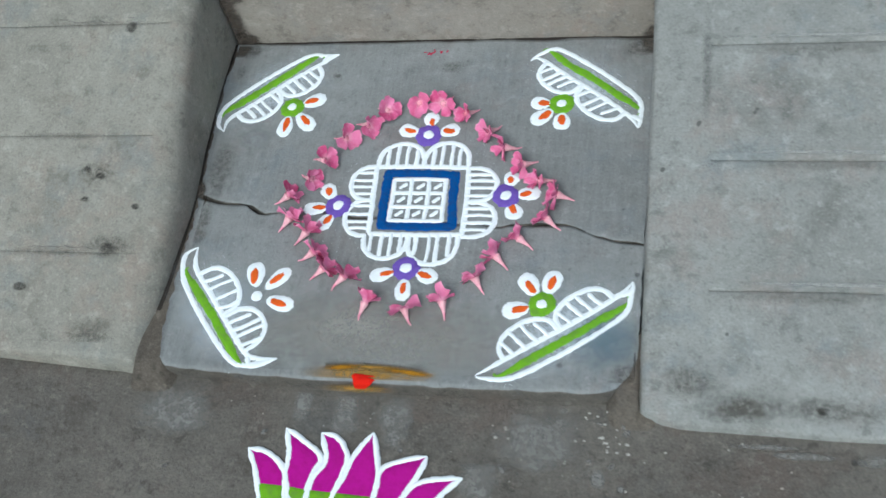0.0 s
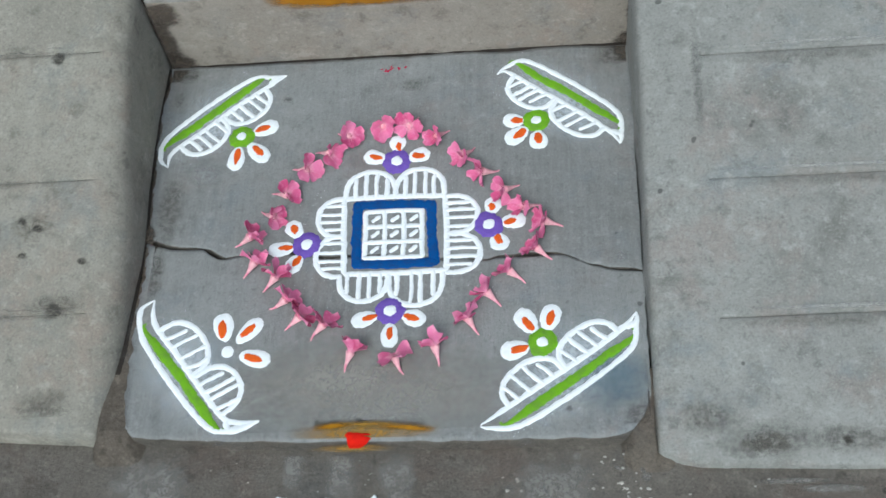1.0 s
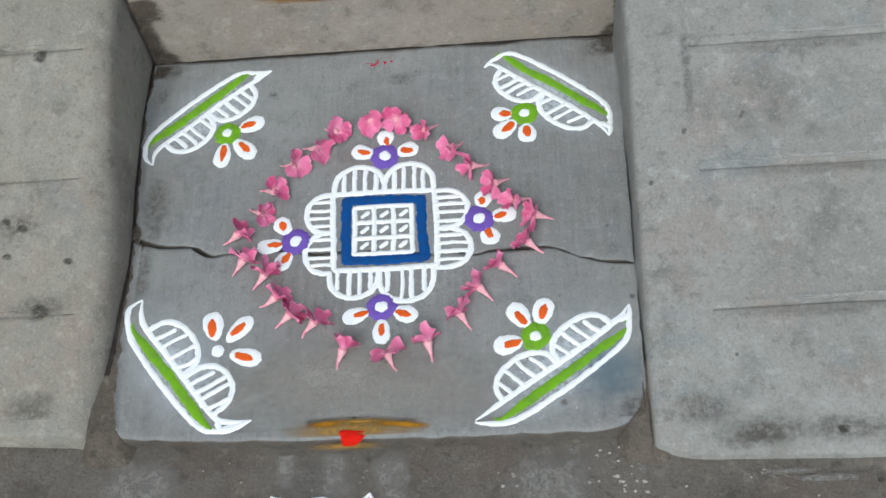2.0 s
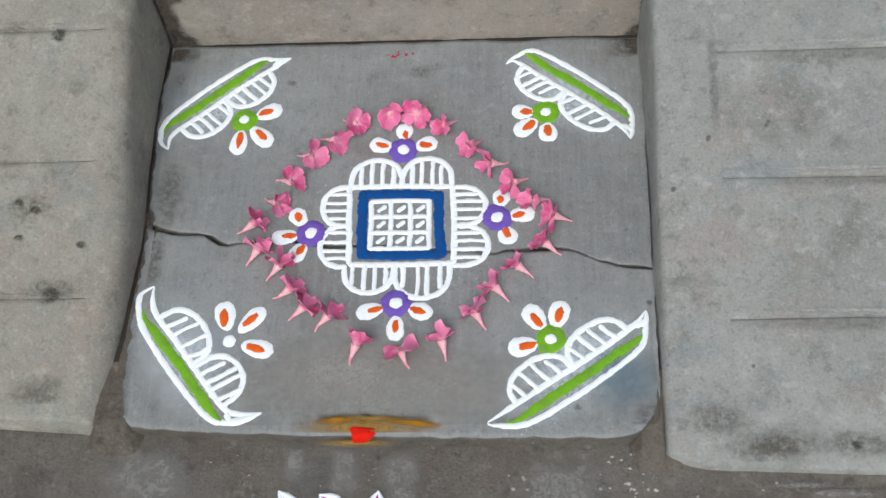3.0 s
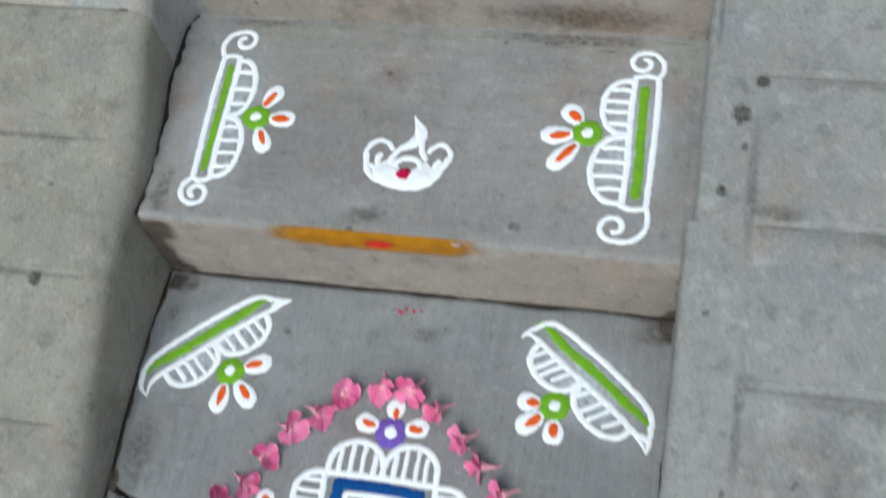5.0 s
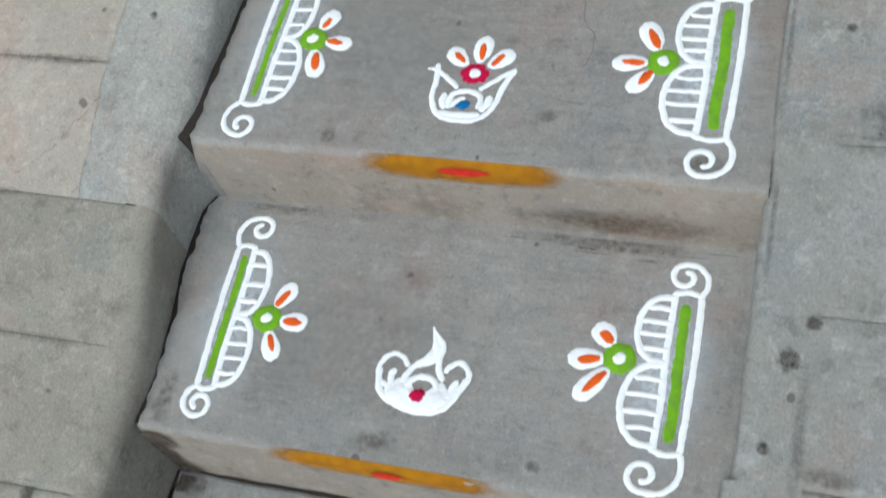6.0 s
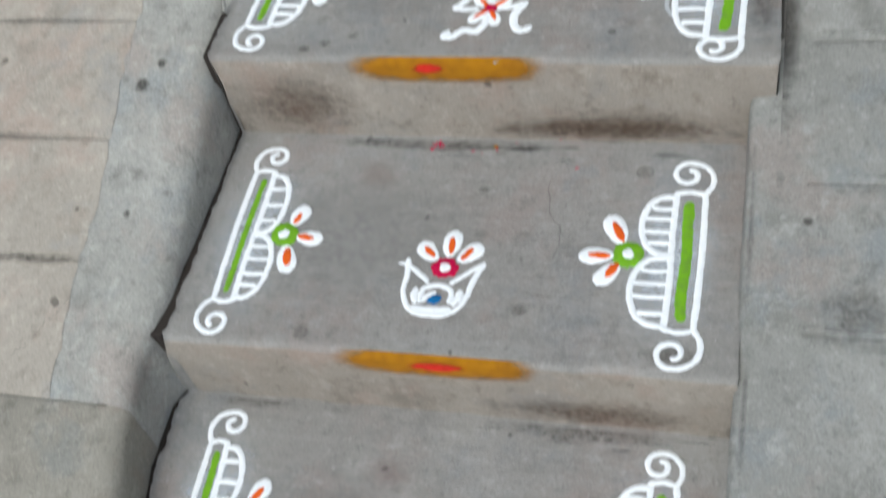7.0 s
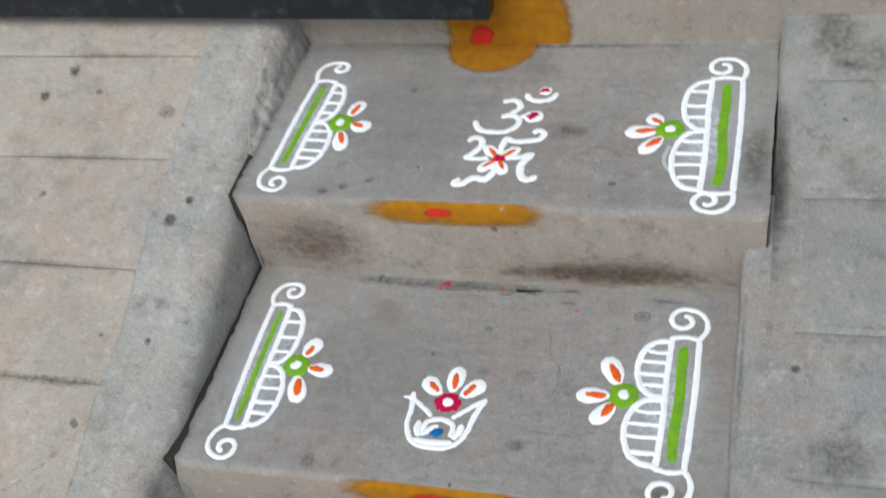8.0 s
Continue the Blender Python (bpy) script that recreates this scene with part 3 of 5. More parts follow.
def powder_petal(root, z, centre, tip, start, width, rnd, fill=ORANGE, fill_label="orange powder filling"):
    """A white petal with a dab of colour near its inner end."""
    d = Vector((tip[0] - centre[0], tip[1] - centre[1]))
    l, turn = d.length, math.atan2(d.y, d.x)
    u = d / l
    mid = (start + l) / 2
    c = (centre[0] + u.x * mid, centre[1] + u.y * mid)
    half = (l - start) / 2 * 1.05
    p = Powder(z).patch(ellipse(c, half, width / 2, turn, squash=0.22), 0.0014).make("petal", WHITE, root)
    k = mid - half * rnd.uniform(0.08, 0.28)
    c2 = (centre[0] + u.x * k + rnd.gauss(0, 0.0012), centre[1] + u.y * k + rnd.gauss(0, 0.0012))
    Powder(z, 0.0011).patch(ellipse(c2, half * rnd.uniform(0.58, 0.72), width * rnd.uniform(0.19, 0.25), turn + rnd.gauss(0, 0.12), 9), 0.0012, rough=2.0).make("petal_fill", fill, p, fill_label)


def powder_flower(root, z, centre, tips, rnd, disc, disc_material, dot=0.0095, start=0.0195, width=0.029):
    if disc:
        Powder(z, 0.0009).patch(ellipse(centre, disc * 1.06, disc, rnd.uniform(0, 3)), 0.0012, rough=1.6).make("flower_disc", disc_material, root)
    Powder(z, 0.0021 if disc else 0.0).patch(ellipse(centre, dot * 1.1, dot, rnd.uniform(0, 3), 9), 0.0013).make("flower_centre", WHITE, root)
    for tip in tips:
        powder_petal(root, z, centre, tip, start, width * rnd.uniform(0.92, 1.08), rnd)


def scallop(p, P, u0, u1, depth, width, rungs, rnd, lean=0.0, skew=0.0):
    """A half-round lobe on a base line, ruled across with short strokes."""
    a, m = (u1 - u0) / 2, (u0 + u1) / 2
    arc = []
    for i in range(11):
        t = math.pi * i / 10
        arc.append(P(m - a * math.cos(t) * (1 + 0.06 * math.sin(t)) + lean * math.sin(t), depth * math.sin(t) ** 0.75))
    p.line(arc, width)
    for i in range(rungs):
        s = (i + 0.9 + rnd.gauss(0, 0.06)) / (rungs + 0.8) * 2 - 1
        top = depth * max(0.0, 1 - s * s) ** 0.42 - width * 0.3
        u = m + a * s
        p.line([P(u, 0), P(u + skew * 0.5 + rnd.gauss(0, 0.0012), top * 0.5), P(u + skew + lean * top / depth, top)], width * rnd.uniform(0.66, 0.92))


def border_motif(label, A, B, side, z, back, depth, flower, tips, ends, seed, green_disc=True, band=0.014, lines=0.0092, skew=0.0, ghost=False):
    """A green bar outlined in white, with two ruled lobes and a flower on its inner side.
    flower and tips are given along and across the bar; ends are 'leaf' tips or 'scroll' centres with a radius."""
    rnd = random.Random(seed)
    a, b = Vector(A), Vector(B)
    L = (b - a).length
    U = (b - a) / L
    V = Vector((-U.y, U.x)) * side
    mid = a + U * L * 0.5
    root = group_root("rangoli_motif", label, "rangoli", "powder motifs on the steps", (mid.x, mid.y, z))

    def P(u, v):
        q = a + U * u + V * v
        return (q.x, q.y)

    white = Powder(z)
    j = flower[0]
    kind, first, last = ends
    if kind == "leaf":
        white.line([P(*first), P(-0.004, 0.002), P(L * 0.3, 0.001), P(L * 0.7, -0.001), P(L + 0.002, 0.002), P(*last)], lines, taper=(0.035, 0.035))
        white.line([P(*first), P(first[0] + 0.002, -0.004), P(0.006, -back * 0.82), P(L * 0.35, -back), P(L * 0.7, -back), P(L * 0.95, -back * 0.85), P(L + 0.014, -back * 0.3), P(*last)], lines, taper=(0.03, 0.03))
        white.line([P(L + 0.002, 0.0), P(L + 0.02, -0.003), P(*last)], lines * 1.1, taper=(0, 0.02))
        g0, g1 = -0.006, L + 0.004
    else:
        white.line([P(-0.004, 0), P(L * 0.3, 0.001), P(L * 0.7, -0.001), P(L + 0.004, 0.001)], lines)
        white.line([P(0.0, -back), P(L * 0.4, -back - 0.002), P(L, -back + 0.001)], lines)
        for end, u in ((first, 0.0), (last, L)):
            (cu, cv, r) = end
            out = -1 if u == 0 else 1
            white.line([P(u, 0.002), P(u + out * 0.004, -back * 0.5), P(u, -back)], lines * 0.9)
            s0 = P(u, -back)
            c = P(cu, cv)
            q = Vector((s0[0] - c[0], s0[1] - c[1]))
            ang, r0 = math.atan2(q.y, q.x), q.length
            # the scroll runs on from the outer line, away from the bar
            away = U * out
            tangent = Vector((-q.y, q.x))
            spin = 1 if tangent.dot(away) > 0 else -1
            pts = []
            for i in range(22):
                t = i / 21
                rr = (r0 * (1 - min(1, t * 4.5)) + r * 0.84 * min(1, t * 4.5)) * (1 - 0.72 * t ** 1.2)
                pts.append((c[0] + rr * math.cos(ang + spin * t * 9.0), c[1] + rr * math.sin(ang + spin * t * 9.0)))
            Powder(z, 0.0003).line(pts, lines * 0.9).make("scroll", WHITE, root, "white powder scroll")
        g0, g1 = 0.014, L - 0.012
    d0, d1 = depth
    for u0, u1, d, rungs in ((0.012 if kind == "leaf" else 0.006, j - 0.002, d0, 4 if d0 > 0.04 else 3), (j + 0.002, L - (0.010 if kind == "leaf" else 0.004), d1, 4)):
        lobe = Powder(z, 0.0002)
        scallop(lobe, P, u0, u1, d, lines, rungs, rnd, skew=skew)
        lobe.make("lobe", WHITE, root, "ruled white powder lobe")
    white.make("white_outline", WHITE, root, "white powder outline")
    if ghost:
        faint = Powder(z)
        faint.line([P(L * 0.62, d1 + 0.006), P(L * 0.76, d1 + 0.011), P(L * 0.9, d1 * 0.8)], 0.006, height=0.0003)
        faint.make("rubbed_outline", DUST_GREY, root, "faint rubbed white line")
    bar = [P(g0 + (g1 - g0) * t, -back * 0.5 + rnd.gauss(0, 0.0012)) for t in (0, 0.25, 0.5, 0.75, 1)]
    if kind == "leaf":
        bar = [P(-0.012, -back * 0.25)] + bar + [P(L + 0.010, -back * 0.2)]
    Powder(z).line(bar, band, taper=(0.05, 0.05) if kind == "leaf" else (0, 0), height=0.0010).make("green_band", GREEN, root, "green powder band")
    powder_flower(root, z, P(*flower), [P(*t) for t in tips], rnd, 0.0215 if green_disc else 0, GREEN)
    haze_c = P(L * 0.5, 0.0)
    smear_patch("powder_haze", "faint haze of fallen white powder", (haze_c[0] - mid.x, haze_c[1] - mid.y, 0.00015), tuple(U * (L * 0.78)) + (0,), tuple(V * 0.085) + (0,), DUST, parent=root)
    spots = [P(L * rnd.random(), rnd.uniform(-back - 0.01, d1)) for _ in range(30)]
    tagged(Powder(z).grains(rnd, spots, 0.012, 220).make("loose_grains", WHITE, root, "scattered white powder grains"), kind="stuff")
    return root


DUST_GREY = powder("rubbed_powder", (0.45, 0.46, 0.47))
LEAF = "green leaf powder motif outlined white"
BAR = "green powder bar with white scrolls"
border_motif(LEAF + " on the lowest step", (-0.330, 1.523), (-0.181, 1.651), -1, 0, 0.036, (0.044, 0.042), (0.099, 0.058), ((0.05, 0.104), (0.102, 0.127), (0.159, 0.079)), ("leaf", (-0.028, 0.022), (0.232, 0.005)), 1, skew=0.004, band=0.0160)
border_motif(LEAF + " near the riser", (0.231, 1.651), (0.390, 1.521), -1, 0, 0.042, (0.042, 0.040), (0.098, 0.054), ((0.055, 0.085), (0.087, 0.117), (0.137, 0.095)), ("leaf", (-0.014, 0.016), (0.235, 0.012)), 2, skew=-0.014, band=0.0140)
border_motif("green leaf-shaped powder motif whose flower lacks its green disc", (-0.316, 1.194), (-0.189, 1.037), 1, 0, 0.031, (0.047, 0.052), (0.112, 0.062), ((0.052, 0.090), (0.100, 0.131), (0.167, 0.102)), ("leaf", (-0.039, 0.023), (0.236, 0.038)), 3, green_disc=False, skew=0.008, band=0.0145)
border_motif(LEAF + " beside the ramp", (0.212, 1.038), (0.389, 1.164), 1, 0, 0.037, (0.043, 0.040), (0.110, 0.053), ((0.052, 0.075), (0.114, 0.117), (0.161, 0.092)), ("leaf", (-0.036, 0.003), (0.249, 0.010)), 4, skew=-0.008, band=0.0140)
border_motif(BAR + " on the second step", (-0.274, 2.002), (-0.264, 1.779), 1, TOP[1], 0.026, (0.035, 0.036), (0.112, 0.050), ((0.054, 0.078), (0.115, 0.112), (0.175, 0.076)), ("scroll", (-0.033, 0.002, 0.026), (0.249, -0.015, 0.026)), 5, band=0.011)
border_motif(BAR + " beside the ramp, second step", (0.341, 2.006), (0.343, 1.786), -1, TOP[1], 0.034, (0.042, 0.049), (0.103, 0.059), ((0.056, 0.095), (0.111, 0.125), (0.166, 0.107)), ("scroll", (-0.027, -0.010, 0.027), (0.254, 0.008, 0.029)), 6, band=0.014)
border_motif(BAR + " on the third step", (-0.269, 2.397), (-0.265, 2.158), 1, TOP[2], 0.031, (0.035, 0.039), (0.120, 0.048), ((0.065, 0.071), (0.127, 0.110), (0.187, 0.071)), ("scroll", (-0.031, -0.004, 0.024), (0.277, -0.017, 0.027)), 7, band=0.009)
border_motif(BAR + " beside the ramp, third step", (0.349, 2.384), (0.349, 2.157), -1, TOP[2], 0.039, (0.044, 0.050), (0.110, 0.058), ((0.045, 0.090), (0.117, 0.124), (0.162, 0.096)), ("scroll", (-0.036, -0.014, 0.031), (0.264, -0.013, 0.031)), 8, band=0.015)
border_motif(BAR + " on the fourth step", (-0.263, 2.772), (-0.275, 2.550), 1, TOP[3], 0.037, (0.029, 0.042), (0.105, 0.046), ((0.048, 0.069), (0.112, 0.103), (0.170, 0.070)), ("scroll", (-0.040, -0.006, 0.021), (0.256, -0.012, 0.025)), 9, band=0.011)
border_motif(BAR + " beside a rubbed line, fourth step", (0.378, 2.787), (0.380, 2.528), -1, TOP[3], 0.047, (0.039, 0.047), (0.124, 0.055), ((0.091, 0.091), (0.132, 0.123), (0.179, 0.095)), ("scroll", (-0.030, -0.014, 0.030), (0.278, -0.010, 0.029)), 10, band=0.015, ghost=True)


def centre_motif():
    rnd = random.Random(20)
    z = 0.0
    x0, x1, y0, y1 = -0.036, 0.127, 1.272, 1.410
    root = group_root("rangoli_centrepiece", "square powder rangoli with blue frame, white grid and eight lobes", "rangoli", at=(0.046, 1.34, z))
    w = Powder(z)
    w.line([(x0 - 0.002, y1), (0.046, y1 + 0.001), (x1, y1 - 0.001)], 0.0095)
    w.line([(x1 - 0.002, y1 + 0.001), (x1 + 0.002, 1.34), (x1 + 0.002, y0)], 0.0095)
    w.line([(x1 + 0.003, y0 + 0.001), (0.046, y0 - 0.001), (x0 + 0.006, y0)], 0.0095)
    w.line([(x0 + 0.007, y0), (x0 + 0.003, 1.34), (x0, y1)], 0.0095)

    def side(o, d):
        ox, oy = o
        return lambda u, v: (ox + d[0] * u + d[2] * v, oy + d[1] * u + d[3] * v)

    for o, d, spans, depth in (((x0, y1), (1, 0, 0, 1), ((0.002, 0.082), (0.082, 0.160)), (0.052, 0.054)),
                               ((x1, y0), (0, 1, 1, 0), ((-0.004, 0.066), (0.066, 0.136)), (0.056, 0.052)),
                               ((x0, y0), (1, 0, 0, -1), ((0.000, 0.076), (0.076, 0.160)), (0.050, 0.060)),
                               ((x0 + 0.004, y0), (0, 1, -1, 0), ((-0.004, 0.068), (0.068, 0.138)), (0.045, 0.046))):
        P = side(o, d)
        for (u0, u1), dep in zip(spans, depth):
            lobe = Powder(z, 0.0002)
            scallop(lobe, P, u0, u1, dep - 0.002, 0.0092, 4, rnd)
            lobe.make("lobe", WHITE, root, "ruled white powder lobe")
    w.make("white_outline", WHITE, root, "white powder square outline")
    blue = Powder(z)
    for pts, wide in ((((-0.021, 1.397), (0.046, 1.396), (0.112, 1.392)), 0.0175), (((0.104, 1.399), (0.106, 1.34), (0.111, 1.281)), 0.0165),
                      (((0.114, 1.288), (0.046, 1.287), (-0.018, 1.289)), 0.0165), (((-0.009, 1.282), (-0.0125, 1.34), (-0.014, 1.402)), 0.0165)):
        blue.line(pts, wide, height=0.0012)
    blue.make("blue_frame", BLUE, root, "dark blue powder frame")
    g = Powder(z, 0.0006)
    gx, gy = (0.001, 0.031, 0.061, 0.091), (1.299, 1.327, 1.355, 1.383)
    for x in gx:
        g.line([(x + rnd.gauss(0, 0.0006), gy[0] - 0.002), (x + rnd.gauss(0, 0.001), 1.34), (x - 0.0015, gy[3] + 0.002)], 0.0082)
    for y in gy:
        g.line([(gx[0] - 0.002, y), (0.046, y + rnd.gauss(0, 0.001)), (gx[3] + 0.002, y)], 0.0082)
    for xa, xb in zip(gx, gx[1:]):
        for ya, yb in zip(gy, gy[1:]):
            c = Vector(((xa + xb) / 2, (ya + yb) / 2))
            g.line([(c.x - 0.006, c.y - 0.005), (c.x + 0.007, c.y + 0.006)], 0.0075)
    g.make("white_grid", WHITE, root, "nine-square white powder grid with a dab in each")
    for c, tips in (((0.046, 1.479), ((-0.008, 1.493), (0.046, 1.530), (0.099, 1.494))), ((0.194, 1.351), ((0.204, 1.401), (0.251, 1.359), (0.217, 1.306))),
                    ((0.045, 1.205), ((0.098, 1.187), (0.046, 1.145), (-0.012, 1.188))), ((-0.091, 1.327), ((-0.116, 1.279), (-0.151, 1.319), (-0.122, 1.370)))):
        powder_flower(root, z, c, tips, rnd, 0.0225, PURPLE, 0.0105, 0.0185, 0.0275)
    spots = [(rnd.uniform(-0.1, 0.2), rnd.uniform(1.2, 1.48)) for _ in range(60)]
    tagged(Powder(z).grains(rnd, spots, 0.02, 300).make("loose_grains", WHITE, root, "scattered white powder grains"), kind="stuff")


centre_motif()


def oil_lamp_motif():
    z = TOP[1]
    root = group_root("lamp_drawing", "white powder drawing of an oil lamp with red dot", "rangoli", at=(0.028, 1.83, z))
    w = Powder(z)
    w.line([(-0.004, 1.815), (-0.030, 1.826), (-0.034, 1.850), (-0.020, 1.866), (-0.004, 1.862), (0.006, 1.850)], 0.0085)
    w.line([(0.066, 1.812), (0.086, 1.832), (0.090, 1.852), (0.076, 1.866), (0.062, 1.858), (0.058, 1.848)], 0.0085)
    w.line([(-0.034, 1.845), (-0.026, 1.812), (0.0, 1.795), (0.04, 1.789), (0.07, 1.802), (0.090, 1.845)], 0.0095)
    w.patch([(-0.018, 1.806), (0.0, 1.826), (0.012, 1.812), (0.044, 1.812), (0.058, 1.822), (0.072, 1.806), (0.045, 1.788), (0.01, 1.788)], 0.0015)
    w.line(ellipse((0.031, 1.819), 0.0215, 0.0200, 0.1), 0.0095, closed=True)
    w.patch([(-0.020, 1.812), (-0.004, 1.832), (0.008, 1.838), (0.006, 1.820), (0.014, 1.804), (0.040, 1.800), (0.054, 1.812), (0.056, 1.834), (0.066, 1.826), (0.078, 1.808), (0.046, 1.788), (0.008, 1.788)], 0.0013)
    w.patch([(0.016, 1.850), (0.030, 1.866), (0.036, 1.888), (0.028, 1.910), (0.045, 1.886), (0.046, 1.868), (0.038, 1.858)], 0.0012)
    w.line([(-0.012, 1.816), (-0.015, 1.836), (-0.010, 1.844)], 0.0105)
    w.line([(0.070, 1.814), (0.074, 1.832), (0.077, 1.840)], 0.0105)
    w.line([(0.002, 1.826), (0.012, 1.850), (0.030, 1.868), (0.036, 1.888), (0.026, 1.913)], 0.010, taper=(0, 0.02))
    w.line([(0.058, 1.836), (0.048, 1.852), (0.046, 1.868), (0.046, 1.886), (0.030, 1.908)], 0.009, taper=(0, 0.02))
    w.line([(0.030, 1.862), (0.034, 1.874)], 0.008)
    w.make("white_outline", WHITE, root)
    Powder(z, 0.0022).patch(ellipse((0.028, 1.811), 0.0125, 0.0100, 0.6, 9), 0.0013, rough=2.0).make("red_dot", CRIMSON, root, "crimson powder dot")


def flower_bowl_motif():
    z = TOP[2]
    root = group_root("bowl_drawing", "white powder bowl holding a red and orange flower", "rangoli", at=(0.034, 2.2, z))
    rnd = random.Random(31)
    w = Powder(z)
    w.line([(-0.032, 2.238), (-0.016, 2.236), (0.008, 2.218), (0.020, 2.208)], 0.008, taper=(0.01, 0))
    w.line([(-0.018, 2.248), (-0.014, 2.215), (-0.014, 2.190), (-0.002, 2.165), (0.016, 2.156), (0.045, 2.155), (0.064, 2.163), (0.077, 2.185), (0.083, 2.215), (0.094, 2.246)], 0.0085)
    w.line([(0.094, 2.247), (0.080, 2.234), (0.062, 2.218), (0.050, 2.207)], 0.008, taper=(0.012, 0))
    w.line([(0.014, 2.172), (0.014, 2.196), (0.034, 2.204), (0.054, 2.196), (0.056, 2.174)], 0.0085)
    w.line([(0.010, 2.172), (0.003, 2.185), (0.004, 2.198)], 0.0105)
    w.line([(0.058, 2.172), (0.066, 2.184), (0.068, 2.198)], 0.0105)
    w.line([(0.0, 2.165), (0.03, 2.163), (0.06, 2.166)], 0.010)
    w.line([(0.016, 2.176), (0.024, 2.188), (0.034, 2.192)], 0.008)
    w.make("white_outline", WHITE, root)
    Powder(z, 0.0008).patch(ellipse((0.034, 2.180), 0.011, 0.0085, 0.5, 9), 0.0013, rough=2.0).make("blue_dot", BLUE_BRIGHT, root, "blue powder dot")
    Powder(z).patch(ellipse((0.038, 2.235), 0.0205, 0.0175, 0.3), 0.0012, rough=2.5).make("flower_disc", CRIMSON, root, "crimson powder disc")
    Powder(z, 0.0011).patch(ellipse((0.038, 2.234), 0.0095, 0.009, 0.3, 9), 0.0013).make("flower_centre", WHITE, root)
    for tip in ((-0.006, 2.275), (0.042, 2.300), (0.086, 2.276)):
        powder_petal(root, z, (0.038, 2.232), tip, 0.0215, 0.027, rnd)


BLUE_BRIGHT = powder("bright_blue_powder", (0.02, 0.14, 0.34), (0.02, 0.1, 0.26))


def sacred_sign():
    z = TOP[3]
    root = group_root("sign_drawing", "white powder sacred sign with red dots and small flower", "rangoli", at=(0.08, 2.64, z))
    w = Powder(z)
    lw = 0.0106
    w.line([(0.046, 2.724), (0.064, 2.729), (0.077, 2.714), (0.066, 2.695), (0.050, 2.687)], lw)
    w.line([(0.050, 2.687), (0.072, 2.690), (0.082, 2.672), (0.066, 2.652), (0.036, 2.650), (0.018, 2.658), (0.009, 2.676)], lw)
    w.line([(0.082, 2.690), (0.094, 2.688)], lw)
    w.patch(ellipse((0.104, 2.689), 0.016, 0.0145, 0.2), 0.0014)
    w.line([(0.082, 2.746), (0.090, 2.733), (0.108, 2.728), (0.126, 2.735), (0.133, 2.749)], lw)
    w.patch(ellipse((0.112, 2.754), 0.0115, 0.0105, 0.2), 0.0014)
    w.line([(0.009, 2.624), (0.014, 2.634), (0.028, 2.632), (0.033, 2.618), (0.022, 2.598), (0.014, 2.588), (0.030, 2.586), (0.050, 2.588)], lw)
    w.line([(0.066, 2.590), (0.066, 2.610), (0.070, 2.634), (0.084, 2.628), (0.104, 2.630), (0.122, 2.634), (0.129, 2.647), (0.120, 2.656), (0.110, 2.648)], lw)
    w.line([(0.076, 2.588), (0.098, 2.592), (0.122, 2.600)], lw)
    w.line([(0.118, 2.598), (0.106, 2.578), (0.108, 2.552), (0.120, 2.541), (0.134, 2.550)], lw * 1.15)
    w.line([(0.066, 2.584), (0.064, 2.556), (0.054, 2.540), (0.034, 2.541), (0.020, 2.528), (0.008, 2.528), (0.014, 2.540)], lw * 1.15)
    for tip in ((0.040, 2.616), (0.094, 2.612), (0.040, 2.560), (0.080, 2.554)):
        c = Vector((0.067, 2.586)).lerp(Vector(tip), 0.62)
        w.patch(ellipse((c.x, c.y), 0.017, 0.0105, math.atan2(tip[1] - 2.586, tip[0] - 0.067)), 0.0014)
    w.make("white_stroke", WHITE, root)
    for tip in ((0.047, 2.610), (0.091, 2.608), (0.045, 2.565), (0.079, 2.562)):
        Powder(z, 0.0012).line([(0.067, 2.586), tip], 0.0085, taper=(0, 0.008), height=0.0013).make("petal_fill", ORANGE, root, "orange powder stroke")
    for c, a in (((0.067, 2.586), 0.0085), ((0.103, 2.689), 0.0088), ((0.112, 2.754), 0.0065)):
        Powder(z, 0.0016).patch(ellipse(c, a * 1.3, a * 0.95, 0.3, 9), 0.0014, rough=3.0).make("red_dot", CRIMSON, root, "crimson powder dot")


oil_lamp_motif()
flower_bowl_motif()
sacred_sign()


